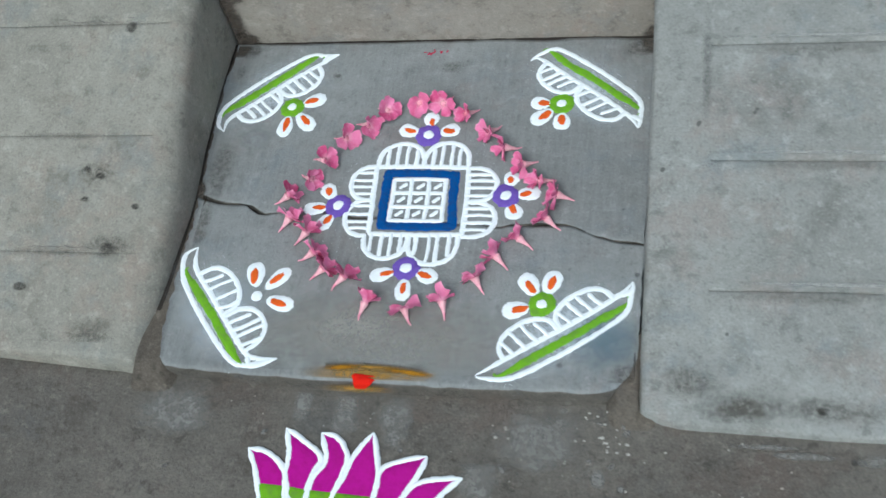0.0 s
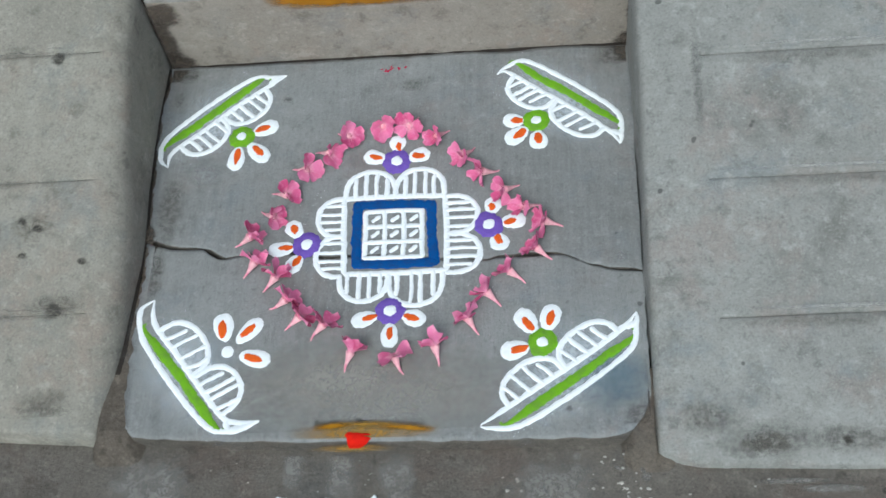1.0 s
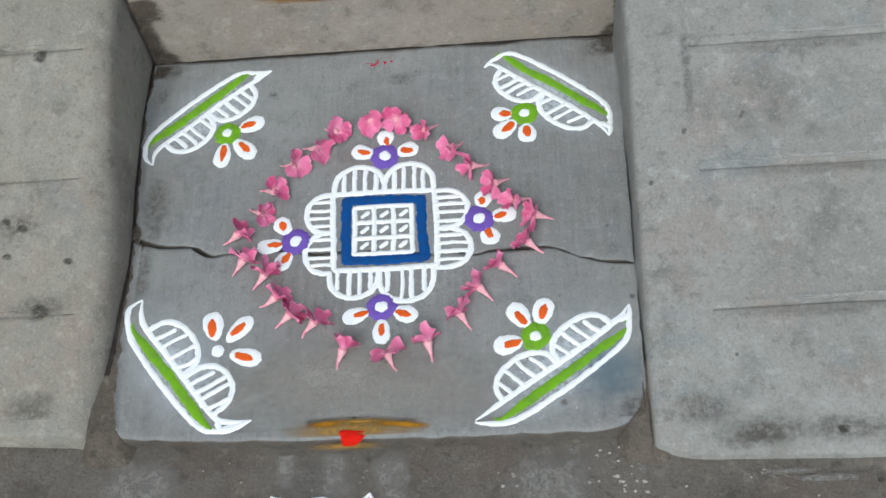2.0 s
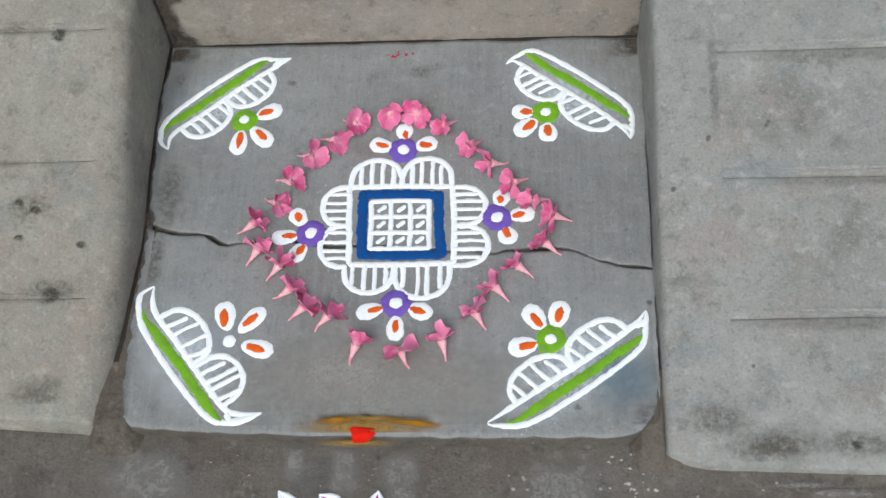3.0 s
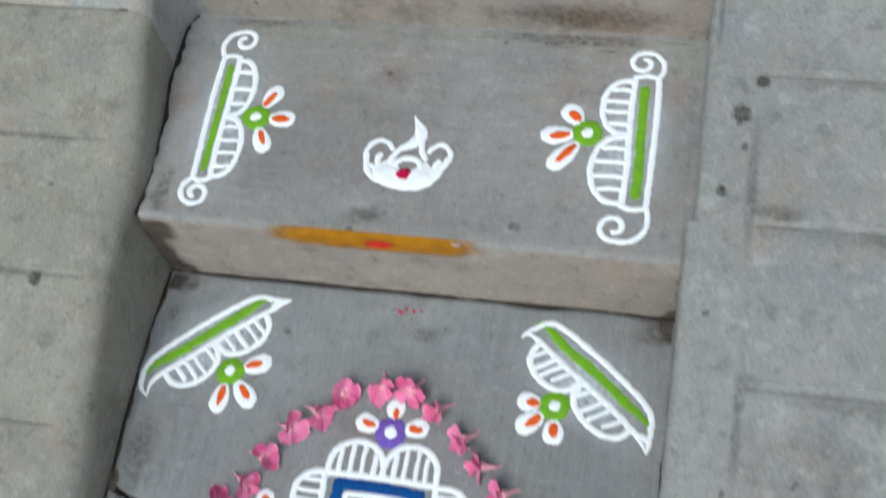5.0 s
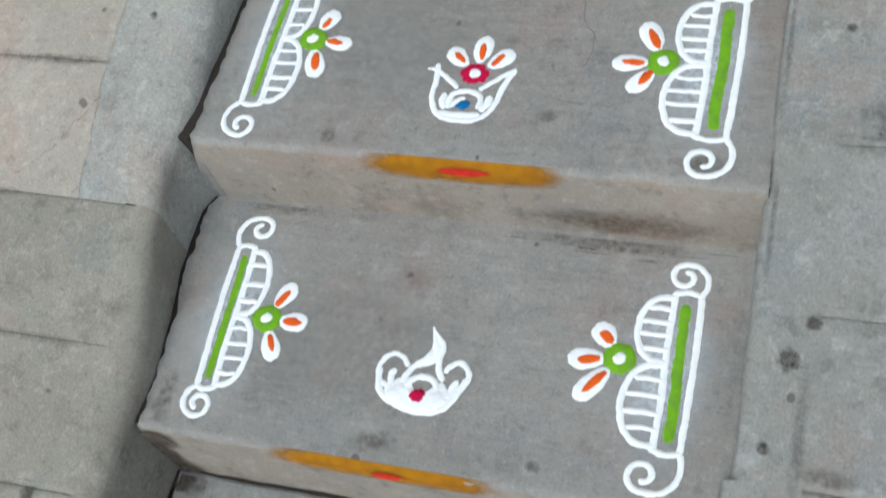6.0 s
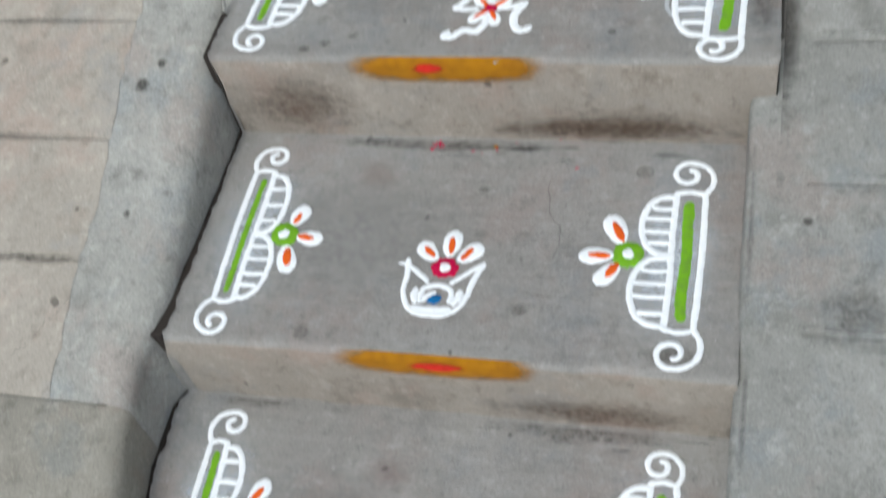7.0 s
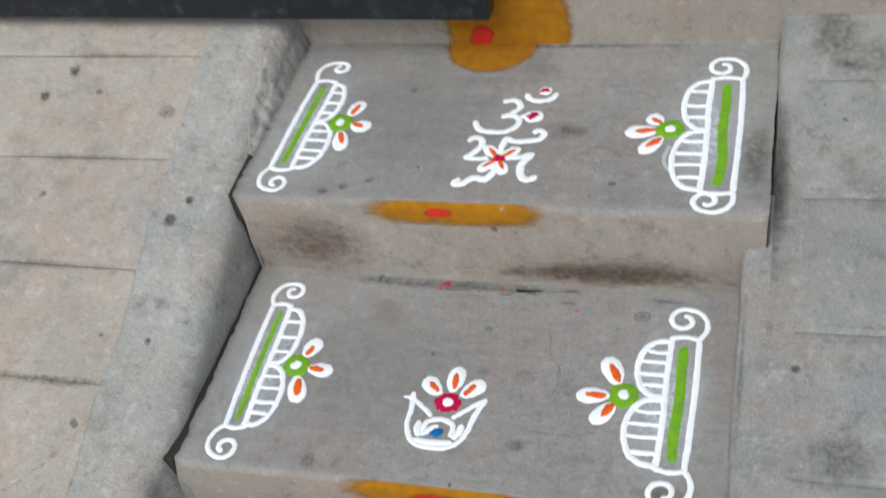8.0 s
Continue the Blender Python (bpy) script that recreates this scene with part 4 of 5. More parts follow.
def lotus_motif():
    z = ROAD_Z + 0.0012
    root = group_root("lotus_drawing", "magenta and green powder lotus outlined in white on the street", "rangoli", at=(0.0, 0.84, z))
    # each petal: its left side up to the tip, then its right side down
    petals = ((((-0.126, 0.790), (-0.132, 0.821), (-0.148, 0.865), (-0.165, 0.896)), ((-0.132, 0.890), (-0.101, 0.863), (-0.093, 0.823), (-0.090, 0.790))),
              (((-0.076, 0.790), (-0.086, 0.824), (-0.097, 0.855), (-0.099, 0.895), (-0.111, 0.932)), ((-0.075, 0.910), (-0.047, 0.887), (-0.055, 0.860), (-0.060, 0.826), (-0.060, 0.790))),
              (((-0.056, 0.790), (-0.057, 0.826), (-0.053, 0.855), (-0.038, 0.885), (-0.053, 0.927)), ((-0.026, 0.920), (-0.006, 0.891), (-0.009, 0.862), (-0.018, 0.828), (-0.020, 0.790))),
              (((-0.022, 0.790), (-0.018, 0.828), (-0.006, 0.858), (0.006, 0.896), (0.029, 0.932)), ((0.040, 0.892), (0.047, 0.860), (0.045, 0.832), (0.036, 0.790))),
              (((0.036, 0.790), (0.045, 0.835), (0.050, 0.873), (0.083, 0.890), (0.117, 0.898)), ((0.106, 0.868), (0.089, 0.835), (0.066, 0.790))),
              (((0.066, 0.790), (0.089, 0.832), (0.104, 0.852), (0.130, 0.862), (0.174, 0.867)), ((0.153, 0.849), (0.134, 0.825), (0.100, 0.790))))
    for k, (left, right) in enumerate(petals):
        lift = 0.0002 * k
        tip = left[-1]
        rim = curve(left, False, 0.004)[:-1] + curve((tip, *right), False, 0.004)
        p = Powder(z, lift).patch(rim, 0.0012, smooth=False).make("petal", MAGENTA, root, "magenta powder petal")
        y = 0.842 - 0.003 * k
        xs_l, xs_r = np.interp(y, [q[1] for q in left], [q[0] for q in left]), np.interp(-y, [-q[1] for q in right], [q[0] for q in right])
        Powder(z, lift + 0.001).patch([(float(xs_l), y), (float(xs_r), y - 0.003), (right[-1][0], 0.795), (left[0][0], 0.795)], 0.0012, smooth=False).make("petal_base", GREEN, p, "green powder base")
        w = Powder(z, lift + 0.0012)
        w.line(left, 0.0098, taper=(0, 0.014))
        w.line((tip, *right), 0.0098, taper=(0.014, 0))
        w.make("petal_outline", WHITE, p, "white powder outline")


lotus_motif()


# ---- smears of turmeric and vermilion ----
def edge_smear(x, half, step_index, drop, red_x, red_half, label, tread=0.006, thin=False):
    """Turmeric on a step's edge, over the nosing and down the riser, with a dab of vermilion."""
    y, z = NOSE[step_index], TOP[step_index]
    root = group_root("turmeric_mark", label, "turmeric mark", "turmeric marks on the step edges", (x, y, z))
    prof = ((tread, 0.0006), (0.0028, -0.0012), (-0.0022, -0.008), (-0.0042, -0.016), (-0.0045, -drop * 0.6), (-0.0045, -drop))
    lens_ = [0.0]
    for p, q in zip(prof, prof[1:]):
        lens_.append(lens_[-1] + math.dist(p, q))

    def build(name, cx, hw, material, lift, lo, hi, lab):
        us = steps_of(-1, 1, 24)
        rows = [(p, l / lens_[-1]) for p, l in zip(prof, lens_) if lo <= l / lens_[-1] <= hi]
        v = [(cx + hw * u - x, p[0] - lift, p[1] + lift * 0.5) for p, _ in rows for u in us]
        f = sheet(lambda u, w: (0, 0, 0), us, rows)[1]
        span = max(1e-6, rows[-1][1] - rows[0][1])
        uv = [(u * abs(u) * 0.98, ((r[1] - rows[0][1]) / span * 1.25 - 0.45)) for r in rows for u in us]
        return shape(name, v, f, material, root, lab, uvs=uv)

    build("turmeric_smear", x, half, TURMERIC, 0.0, 0.0, 1.0, "ochre yellow turmeric smear")
    smear_patch("vermilion_dab", "red vermilion dab", (red_x - x, -0.0062, -0.0105), (red_half * 1.25, 0, 0.001), (0, 0.002, 0.0095), KUMKUM_RED, parent=root)


KUMKUM_RED = smear("kumkum_dab", (0.62, 0.02, 0.012), (0.45, 0.02, 0.015), 0.6, 0.0, 0.9, 0.3)
edge_smear(0.0, 0.17, 1, 0.036, 0.012, 0.022, "ochre turmeric smear with red dab on the second step edge")
edge_smear(0.05, 0.15, 2, 0.040, 0.054, 0.036, "ochre turmeric smear with thin red line on third step edge")
edge_smear(0.015, 0.155, 3, 0.040, -0.008, 0.022, "ochre turmeric smear with red dab on the fourth step edge")

base_mark = group_root("turmeric_mark", "thin turmeric smear with bright red dab on the lowest slab", "turmeric mark", "turmeric marks on the step edges", (0.0, 1.02, 0.0))
TURMERIC_WASH = smear("turmeric_wash", (0.36, 0.20, 0.035), (0.31, 0.17, 0.035), 0.0, 0.1, 0.6, 0.25)
TURMERIC_DENSE = smear("dense_turmeric", (0.36, 0.165, 0.004), (0.30, 0.13, 0.004), 0.15, 0.0, 0.7, 0.2)
smear_patch("turmeric_smear", "thin ochre turmeric wash", (0.012, -0.009, 0.0013), (0.135, -0.004, 0), (0, 0.022, 0), TURMERIC_WASH, parent=base_mark, grow=1.25, bounds=(-0.3, 0.3, -0.0155, 0.1))
smear_patch("turmeric_streak", "thick ochre turmeric streak", (0.076, -0.002, 0.0019), (0.055, -0.0055, 0), (0.0005, 0.0075, 0), TURMERIC_DENSE, parent=base_mark, grow=1.3)
smear_patch("turmeric_streak", "thick ochre turmeric streak", (-0.032, 0.003, 0.0019), (0.036, 0.003, 0), (-0.0004, 0.0072, 0), TURMERIC_DENSE, parent=base_mark, grow=1.3)
smear_patch("turmeric_streak", "thick ochre turmeric streak", (0.02, 0.005, 0.0017), (0.06, -0.001, 0), (0, 0.0055, 0), TURMERIC_WASH, parent=base_mark, grow=1.3)
smear_patch("turmeric_spill", "turmeric run down the slab's face", (-0.005, -0.0245, -0.016), (0.075, 0, 0), (0, 0.0015, 0.017), TURMERIC_WASH, parent=base_mark)
red_heap = Powder(0.0, 0.001)
red_heap.patch([(-0.009, 1.010), (-0.003, 1.0135), (0.008, 1.012), (0.024, 1.011), (0.026, 1.0085), (0.014, 1.0075), (0.026, 1.004), (0.022, 1.0015), (0.006, 1.001), (-0.007, 1.002)], 0.0016, rough=3.0)
red_heap.make("vermilion_dab", RED, base_mark, "bright red vermilion dab")
lip = [(x, -0.0205 + dy, dz) for dy, dz in ((0.004, 0.0022), (0.0005, 0.001), (-0.003, -0.003), (-0.0045, -0.009), (-0.005, -0.013)) for x in steps_of(-0.0085 - dz * 0.1, 0.022 + dz * 1.1, 6)]
shape("vermilion_drip", lip, sheet(lambda u, w: (0, 0, 0), range(7), range(5))[1], RED, base_mark, "red vermilion over the slab edge")

top_mark = group_root("turmeric_mark", "round ochre turmeric patch with red dot below the gate", "turmeric mark", "turmeric marks on the step edges", (0.01, 2.885, TOP[3]))
TURMERIC_ROUND = smear("round_turmeric", (0.37, 0.155, 0.001), (0.25, 0.10, 0.002), 0.78, 0.0, 0.22, 0.15)
smear_patch("turmeric_smear", "ochre turmeric on the tread", (-0.012, -0.005, 0.0012), (0.092, 0, 0), (0, 0.088, 0), TURMERIC_ROUND, parent=top_mark)
smear_patch("turmeric_smear", "ochre turmeric on the riser", (0.018, -0.0045, 0.045), (0.125, 0, 0), (0, 0, 0.14), TURMERIC_ROUND, parent=top_mark)
smear_patch("vermilion_dab", "red vermilion powder dot", (-0.031, -0.0065, 0.018), (0.026, 0, 0.004), (0.003, 0, 0.028), KUMKUM_RED, parent=top_mark, grow=1.2)


def red_specks(x, y, z, spread, number, seed, label):
    rnd = random.Random(seed)
    p = Powder(z)
    for _ in range(number):
        c = (x + rnd.gauss(0, spread), y + rnd.gauss(0, spread * 0.6))
        p.patch(ellipse(c, rnd.uniform(0.0015, 0.0045), rnd.uniform(0.001, 0.002), rnd.uniform(0, 3), 7), 0.0005, rough=1.5)
    tagged(shape("vermilion_specks", p.v, p.f, CRIMSON), label, "powder specks", kind="stuff")


red_specks(0.022, 1.671, 0.0, 0.006, 6, 1, "few spilled red specks at the second riser foot")
red_specks(0.044, 1.674, 0.0, 0.004, 5, 2, "few spilled red specks at the second riser foot")
red_specks(-0.022, 2.462, TOP[2], 0.006, 14, 3, "spilled crimson specks at the fourth riser foot")
red_specks(0.10, 2.455, TOP[2], 0.06, 10, 4, "thinly scattered crimson specks on the third tread")
SOOT_DARK = smear("dark_brown_stain", (0.10, 0.066, 0.043), (0.13, 0.09, 0.062), 0.0, 0.3, 1.0, 0.35)
smear_patch("soot_stain", "dark brown stain on the fourth riser", (0.27, NOSE[3] - 0.0048, 0.350), (0.20, 0, 0.0), (0, 0, 0.046), SOOT_DARK, parent=step_four)
smear_patch("soot_stain", "brown stain along the foot of the fourth riser", (0.22, NOSE[3] - 0.0044, 0.34), (0.26, 0, 0.0), (0, 0, 0.026), SOOT, parent=step_four)
smear_patch("soot_stain", "brown damp stain on the fourth riser", (-0.235, NOSE[3] - 0.0045, 0.38), (0.13, 0, 0.006), (0, 0, 0.085), SOOT, parent=step_four)
smear_patch("soot_stain", "dark stain at the foot of the third riser", (0.26, NOSE[2] - 0.0045, 0.205), (0.20, 0, 0.0), (0, 0, 0.045), SOOT, parent=step_three)


EARTH = smear("earth_dirt", (0.075, 0.058, 0.045), (0.11, 0.088, 0.07), 0.45, 0.08, 1.3, 0.3)


STAIN_LAYER = itertools.count()
EXTENT = {slab_front: (-0.336, 0.418, 1.016, 1.5), slab_back: (-0.354, 0.426, 1.2, 1.695), step_two: (-0.352, 0.44, 1.716, 2.078), step_three: (-0.347, 0.443, 2.096, 2.473), step_four: (-0.349, 0.473, 2.492, 2.878),
          left_ramp: (-2.0, -0.405, 1.045, 2.98), right_ramp: (0.445, 2.0, 0.966, 2.98), road: (-2.0, 2.0, -1.0, 0.992)}


def ground_stain(parent, x, y, a, b, surface, slope, label, material=DIRT, turn=0.0):
    """A stain lying on a ramp (slope given) or on a level surface."""
    ct, st = math.cos(turn), math.sin(turn)
    k = next(STAIN_LAYER) % 36
    z = surface(y) + 0.0034 + 0.00003 * k if slope else surface + 0.00025 + 0.00002 * k
    x0, x1, y0, y1 = EXTENT[parent]
    if parent is right_ramp and y > 2.4:   # beside the wider fourth step
        x0 = 0.484
    smear_patch("stain", label, (x, y, z), (a * ct, a * st, a * st * slope), (-b * st, b * ct, b * ct * slope), material, parent=parent, n=8, grow=1.45, bounds=(x0, x1, y0, y1))


for x, y, a, b in ((-0.50, 1.322, 0.045, 0.030), (-0.455, 1.204, 0.060, 0.024), (-0.462, 1.062, 0.055, 0.034), (-0.55, 1.03, 0.12, 0.02), (-0.539, 2.659, 0.022, 0.022), (-0.56, 2.180, 0.10, 0.012)):
    ground_stain(left_ramp, x, y, a, b, left_z, 0.305, "dark grey dirt stain")
for x, y, a, b in ((-0.455, 1.196, 0.015, 0.014), (-0.512, 1.330, 0.008, 0.007), (-0.487, 1.318, 0.010, 0.008), (-0.509, 1.279, 0.010, 0.007), (-0.473, 1.582, 0.014, 0.012), (-0.388, 1.611, 0.009, 0.010), (-0.602, 1.131, 0.014, 0.008),
                   (-0.414, 1.267, 0.009, 0.007), (-0.401, 1.454, 0.007, 0.006), (-0.75, 2.739, 0.014, 0.017), (-0.795, 2.683, 0.013, 0.015), (-0.470, 2.458, 0.014, 0.015), (-0.444, 2.492, 0.010, 0.010), (-0.444, 2.253, 0.008, 0.008)):
    ground_stain(left_ramp, x, y, a, b, left_z, 0.305, "small dark pit", PIT)
# The last, widest patch joins grey staining with painted shade at the ramp's top.
for x, y, a, b in ((0.499, 1.022, 0.055, 0.036), (0.552, 0.985, 0.060, 0.024), (0.70, 0.990, 0.16, 0.022), (0.585, 0.992, 0.06, 0.03), (0.550, 1.766, 0.05, 0.014), (0.588, 2.194, 0.055, 0.045), (0.56, 2.86, 0.05, 0.10), (0.47, 2.45, 0.04, 0.06), (0.70, 2.80, 0.20, 0.07)):
    ground_stain(right_ramp, x, y, a, b, right_z, 0.285, "dark grey dirt stain")
for x, y, a, b in ((0.491, 1.895, 0.017, 0.017), (0.517, 1.938, 0.010, 0.009), (0.473, 1.788, 0.009, 0.009), (0.524, 2.304, 0.008, 0.007), (0.68, 0.99, 0.009, 0.007)):
    ground_stain(right_ramp, x, y, a, b, right_z, 0.285, "small dark pit", PIT)
CEMENT_SPLASH = smear("cement_splash", (0.27, 0.255, 0.235), (0.19, 0.175, 0.158), 0.4, 0.22, 1.5, 0.6)
for x, y, a, b in ((-0.091, 0.971, 0.022, 0.04), (0.060, 0.955, 0.035, 0.06), (0.195, 0.862, 0.04, 0.04), (0.37, 0.878, 0.014, 0.02), (0.317, 1.000, 0.014, 0.012), (-0.02, 0.96, 0.03, 0.05), (0.60, 0.940, 0.06, 0.006), (0.655, 0.929, 0.07, 0.007), (0.775, 0.926, 0.07, 0.013), (0.28, 0.93, 0.08, 0.06), (-0.30, 0.95, 0.08, 0.05)):
    ground_stain(road, x, y, a, b, ROAD_Z + 0.002, 0, "pale cement splash", CEMENT_SPLASH)
fleck = random.Random(5)
for _ in range(22):
    ground_stain(road, fleck.uniform(0.22, 0.42) if fleck.random() < 0.6 else fleck.uniform(-0.35, 0.1), fleck.uniform(0.86, 0.99), fleck.uniform(0.004, 0.009), fleck.uniform(0.003, 0.008), ROAD_Z + 0.002, 0, "small pale cement fleck", CEMENT_SPLASH, fleck.uniform(0, 3))
for parent, z, marks in ((slab_back, 0.0, ((-0.335, 1.628, 0.012, 0.02), (-0.144, 1.617, 0.012, 0.01), (0.069, 1.635, 0.03, 0.02), (0.405, 1.680, 0.045, 0.035), (-0.325, 1.685, 0.04, 0.03), (-0.32, 1.40, 0.03, 0.08))),
                         (slab_front, 0.0, ((-0.33, 1.28, 0.02, 0.07), (0.305, 1.041, 0.008, 0.007), (0.40, 1.03, 0.03, 0.03))),
                         (step_two, TOP[1], ((-0.018, 1.737, 0.04, 0.024), (0.201, 1.740, 0.014, 0.01), (0.238, 2.072, 0.16, 0.018), (-0.25, 2.075, 0.10, 0.014), (-0.33, 1.75, 0.02, 0.06))),
                         (step_three, TOP[2], ((0.299, 2.423, 0.014, 0.012), (-0.145, 2.112, 0.016, 0.018), (0.154, 2.172, 0.02, 0.014), (-0.02, 2.464, 0.25, 0.016), (0.07, 2.379, 0.012, 0.008), (0.36, 2.115, 0.05, 0.02))),
                         (step_four, TOP[3], ((-0.172, 2.513, 0.012, 0.010), (-0.130, 2.530, 0.012, 0.010), (-0.202, 2.501, 0.012, 0.008), (0.10, 2.876, 0.34, 0.012), (0.455, 2.60, 0.03, 0.10), (0.16, 2.657, 0.05, 0.03)))):
    for x, y, a, b in marks:
        ground_stain(parent, x, y, a, b, z, 0, "small dark dirt mark")
for parent, x, y, z, a, b in ((slab_back, -0.352, 1.690, 0.0, 0.030, 0.028), (slab_back, 0.425, 1.690, 0.0, 0.030, 0.032), (slab_front, 0.42, 1.05, 0.0, 0.006, 0.03), (slab_front, -0.347, 1.33, 0.0, 0.016, 0.03), (slab_back, -0.35, 1.36, 0.0, 0.014, 0.022)):
    ground_stain(parent, x, y, a, b, z, 0, "dark earthy dirt in the corner", EARTH)
for x, z, a, b, lean in ((-0.338, 0.135, 0.042, 0.036, 0.0), (-0.350, 0.072, 0.028, 0.07, 0.001), (-0.338, 0.010, 0.034, 0.026, 0.002), (0.443, 0.075, 0.020, 0.085, 0.003), (0.432, 0.012, 0.032, 0.024, 0.004)):
    smear_patch("stain", "dark damp earth at the end of the riser", (x, NOSE[1] - 0.0046 - lean * 0.2, z), (a, 0, 0), (0, 0, b), EARTH, parent=step_two, grow=1.3, bounds=(-0.356, 0.4425, 1.0, 2.0))
PALE_LIP = smear("pale_lip", (0.40, 0.385, 0.36), (0.33, 0.32, 0.30), 0.1, 0.3, 1.3, 0.6)
GROOVE_GREY = smear("groove_grey", (0.15, 0.135, 0.115), (0.18, 0.165, 0.145), 0.0, 0.6, 1.2, 0.6)
STREAK_DIRT = smear("streak_dirt", (0.12, 0.115, 0.105), (0.16, 0.15, 0.14), 0.0, 0.5, 1.1, 0.6)
STEP_END_SHADE = smear("step_end_shade", (0.08, 0.075, 0.066), (0.12, 0.11, 0.1), 0.0, 0.12, 0.9, 0.3)
# The shade beside the raised end of the fourth step is painted here.
ground_stain(right_ramp, 0.486, 2.60, 0.024, 0.155, right_z, 0.285, "soft dark strip painting shade along the step end", STEP_END_SHADE)
for x, y, a, b in ((0.516, 1.50, 0.011, 0.13), (0.512, 1.80, 0.012, 0.12), (0.452, 2.30, 0.006, 0.16), (0.455, 2.05, 0.006, 0.10)):
    ground_stain(right_ramp, x, y, a, b, right_z, 0.285, "dark trowel streak", STREAK_DIRT)
# Right grooves: a thin pale strip above, a wider grey band below.
for y in right_cuts[1:-2]:
    ground_stain(right_ramp, 0.72, y + 0.008, 0.22, 0.005, right_z, 0.285, "pale strip along the lip of a groove", PALE_LIP)
    ground_stain(right_ramp, 0.70, y - 0.012, 0.20, 0.014, right_z, 0.285, "grey band along a groove", GROOVE_GREY)
for y in left_cuts[1:-1]:
    ground_stain(left_ramp, -0.68 if y > 1.9 else -0.56, y - 0.004, 0.16, 0.010, left_z, 0.305, "grey band along a groove", GROOVE_GREY)
PALE_RUB = smear("pale_rub", (0.35, 0.35, 0.345), (0.29, 0.29, 0.29), 0.1, 0.3, 1.1, 0.5)
ground_stain(slab_front, 0.393, 1.285, 0.012, 0.014, 0.0, 0, "pale rubbed patch", PALE_RUB)
ground_stain(slab_back, -0.27, 1.47, 0.04, 0.03, 0.0, 0, "pale rubbed patch", PALE_RUB)
WARM_DUST = smear("warm_dust", (0.34, 0.318, 0.285), (0.29, 0.27, 0.245), 0.0, 0.25, 0.8, 0.35)
for x, y, a, b in ((0.02, 1.075, 0.36, 0.10), (-0.02, 1.10, 0.20, 0.08)):
    ground_stain(slab_front, x, y, a, b, 0.0, 0, "pale dusty wear along the slab front", WARM_DUST)
# Makes the left part of the three upper treads paler.
TREAD_PALE = smear("tread_pale", (0.33, 0.318, 0.30), (0.28, 0.27, 0.255), 0.0, 0.45, 0.9, 0.4)
for parent, x, y, a, b, z in ((step_four, -0.12, 2.68, 0.22, 0.15, TOP[3]), (step_three, -0.11, 2.27, 0.22, 0.14, TOP[2]), (step_two, -0.10, 1.87, 0.24, 0.13, TOP[1])):
    ground_stain(parent, x, y, a, b, z, 0, "paler patch on the left part of the tread", TREAD_PALE)
BLUE_TINT = smear("blue_tint", (0.14, 0.22, 0.27), (0.13, 0.2, 0.25), 0.1, 0.5, 0.9, 0.3)
ground_stain(slab_front, 0.375, 1.085, 0.07, 0.07, 0.0, 0, "faint blue powder stain", BLUE_TINT)
PINK_TINT = smear("pink_tint", (0.34, 0.21, 0.18), (0.3, 0.2, 0.18), 0.0, 0.75, 1.2, 0.4)
for parent, x, y, z in ((slab_back, 0.0, 1.485, 0.0), (step_three, -0.10, 2.40, TOP[2]), (step_two, -0.02, 1.98, TOP[1])):
    ground_stain(parent, x, y, 0.05, 0.035, z, 0, "faint reddish powder stain", PINK_TINT)


TURMERIC_LUMP = powder("turmeric_lump", (0.36, 0.15, 0.004))
FAINT = concrete("crack_shade", (0.135, 0.125, 0.115), (0.16, 0.15, 0.14), (0.11, 0.10, 0.09))


def hairline(parent, pts, surface, seed):
    """A fine open crack, a dark sliver with a ragged course."""
    path = curve(pts, False, 0.004)
    v, f = [], []
    for i, (x, y) in enumerate(path):
        x, y = x + 0.006 * wob(x, y, 30, seed) + 0.003 * wob(x, y, 110, seed), y + 0.006 * wob(x, y, 30, seed + 5) + 0.003 * wob(x, y, 110, seed + 5)
        w = 0.00035 * (1 + wob(x, y, 70, seed)) + 0.0001
        z = surface(y) + 0.0036 if callable(surface) else surface + 0.0007
        v += [(x - w, y - w, z), (x + w, y + w, z)]
        if i:
            k = 2 * i
            f.append((k - 2, k - 1, k + 1, k))
    shape("hairline_crack", v, f, FAINT, parent, "fine dark crack")


hairline(step_three, [(0.165, 2.40), (0.173, 2.34), (0.192, 2.30), (0.19, 2.26)], TOP[2], 1.0)
hairline(step_three, [(0.16, 2.20), (0.22, 2.195), (0.26, 2.205), (0.33, 2.235)], TOP[2], 2.0)
hairline(step_four, [(0.21, 2.62), (0.28, 2.60), (0.33, 2.63)], TOP[3], 3.0)
hairline(left_ramp, [(-0.64, 1.99), (-0.58, 2.03), (-0.53, 2.09), (-0.50, 2.13)], left_z, 4.0)
hairline(left_ramp, [(-0.62, 1.60), (-0.55, 1.595), (-0.47, 1.60)], left_z, 5.0)
hairline(left_ramp, [(-0.60, 1.197), (-0.52, 1.199), (-0.43, 1.196)], left_z, 6.0)


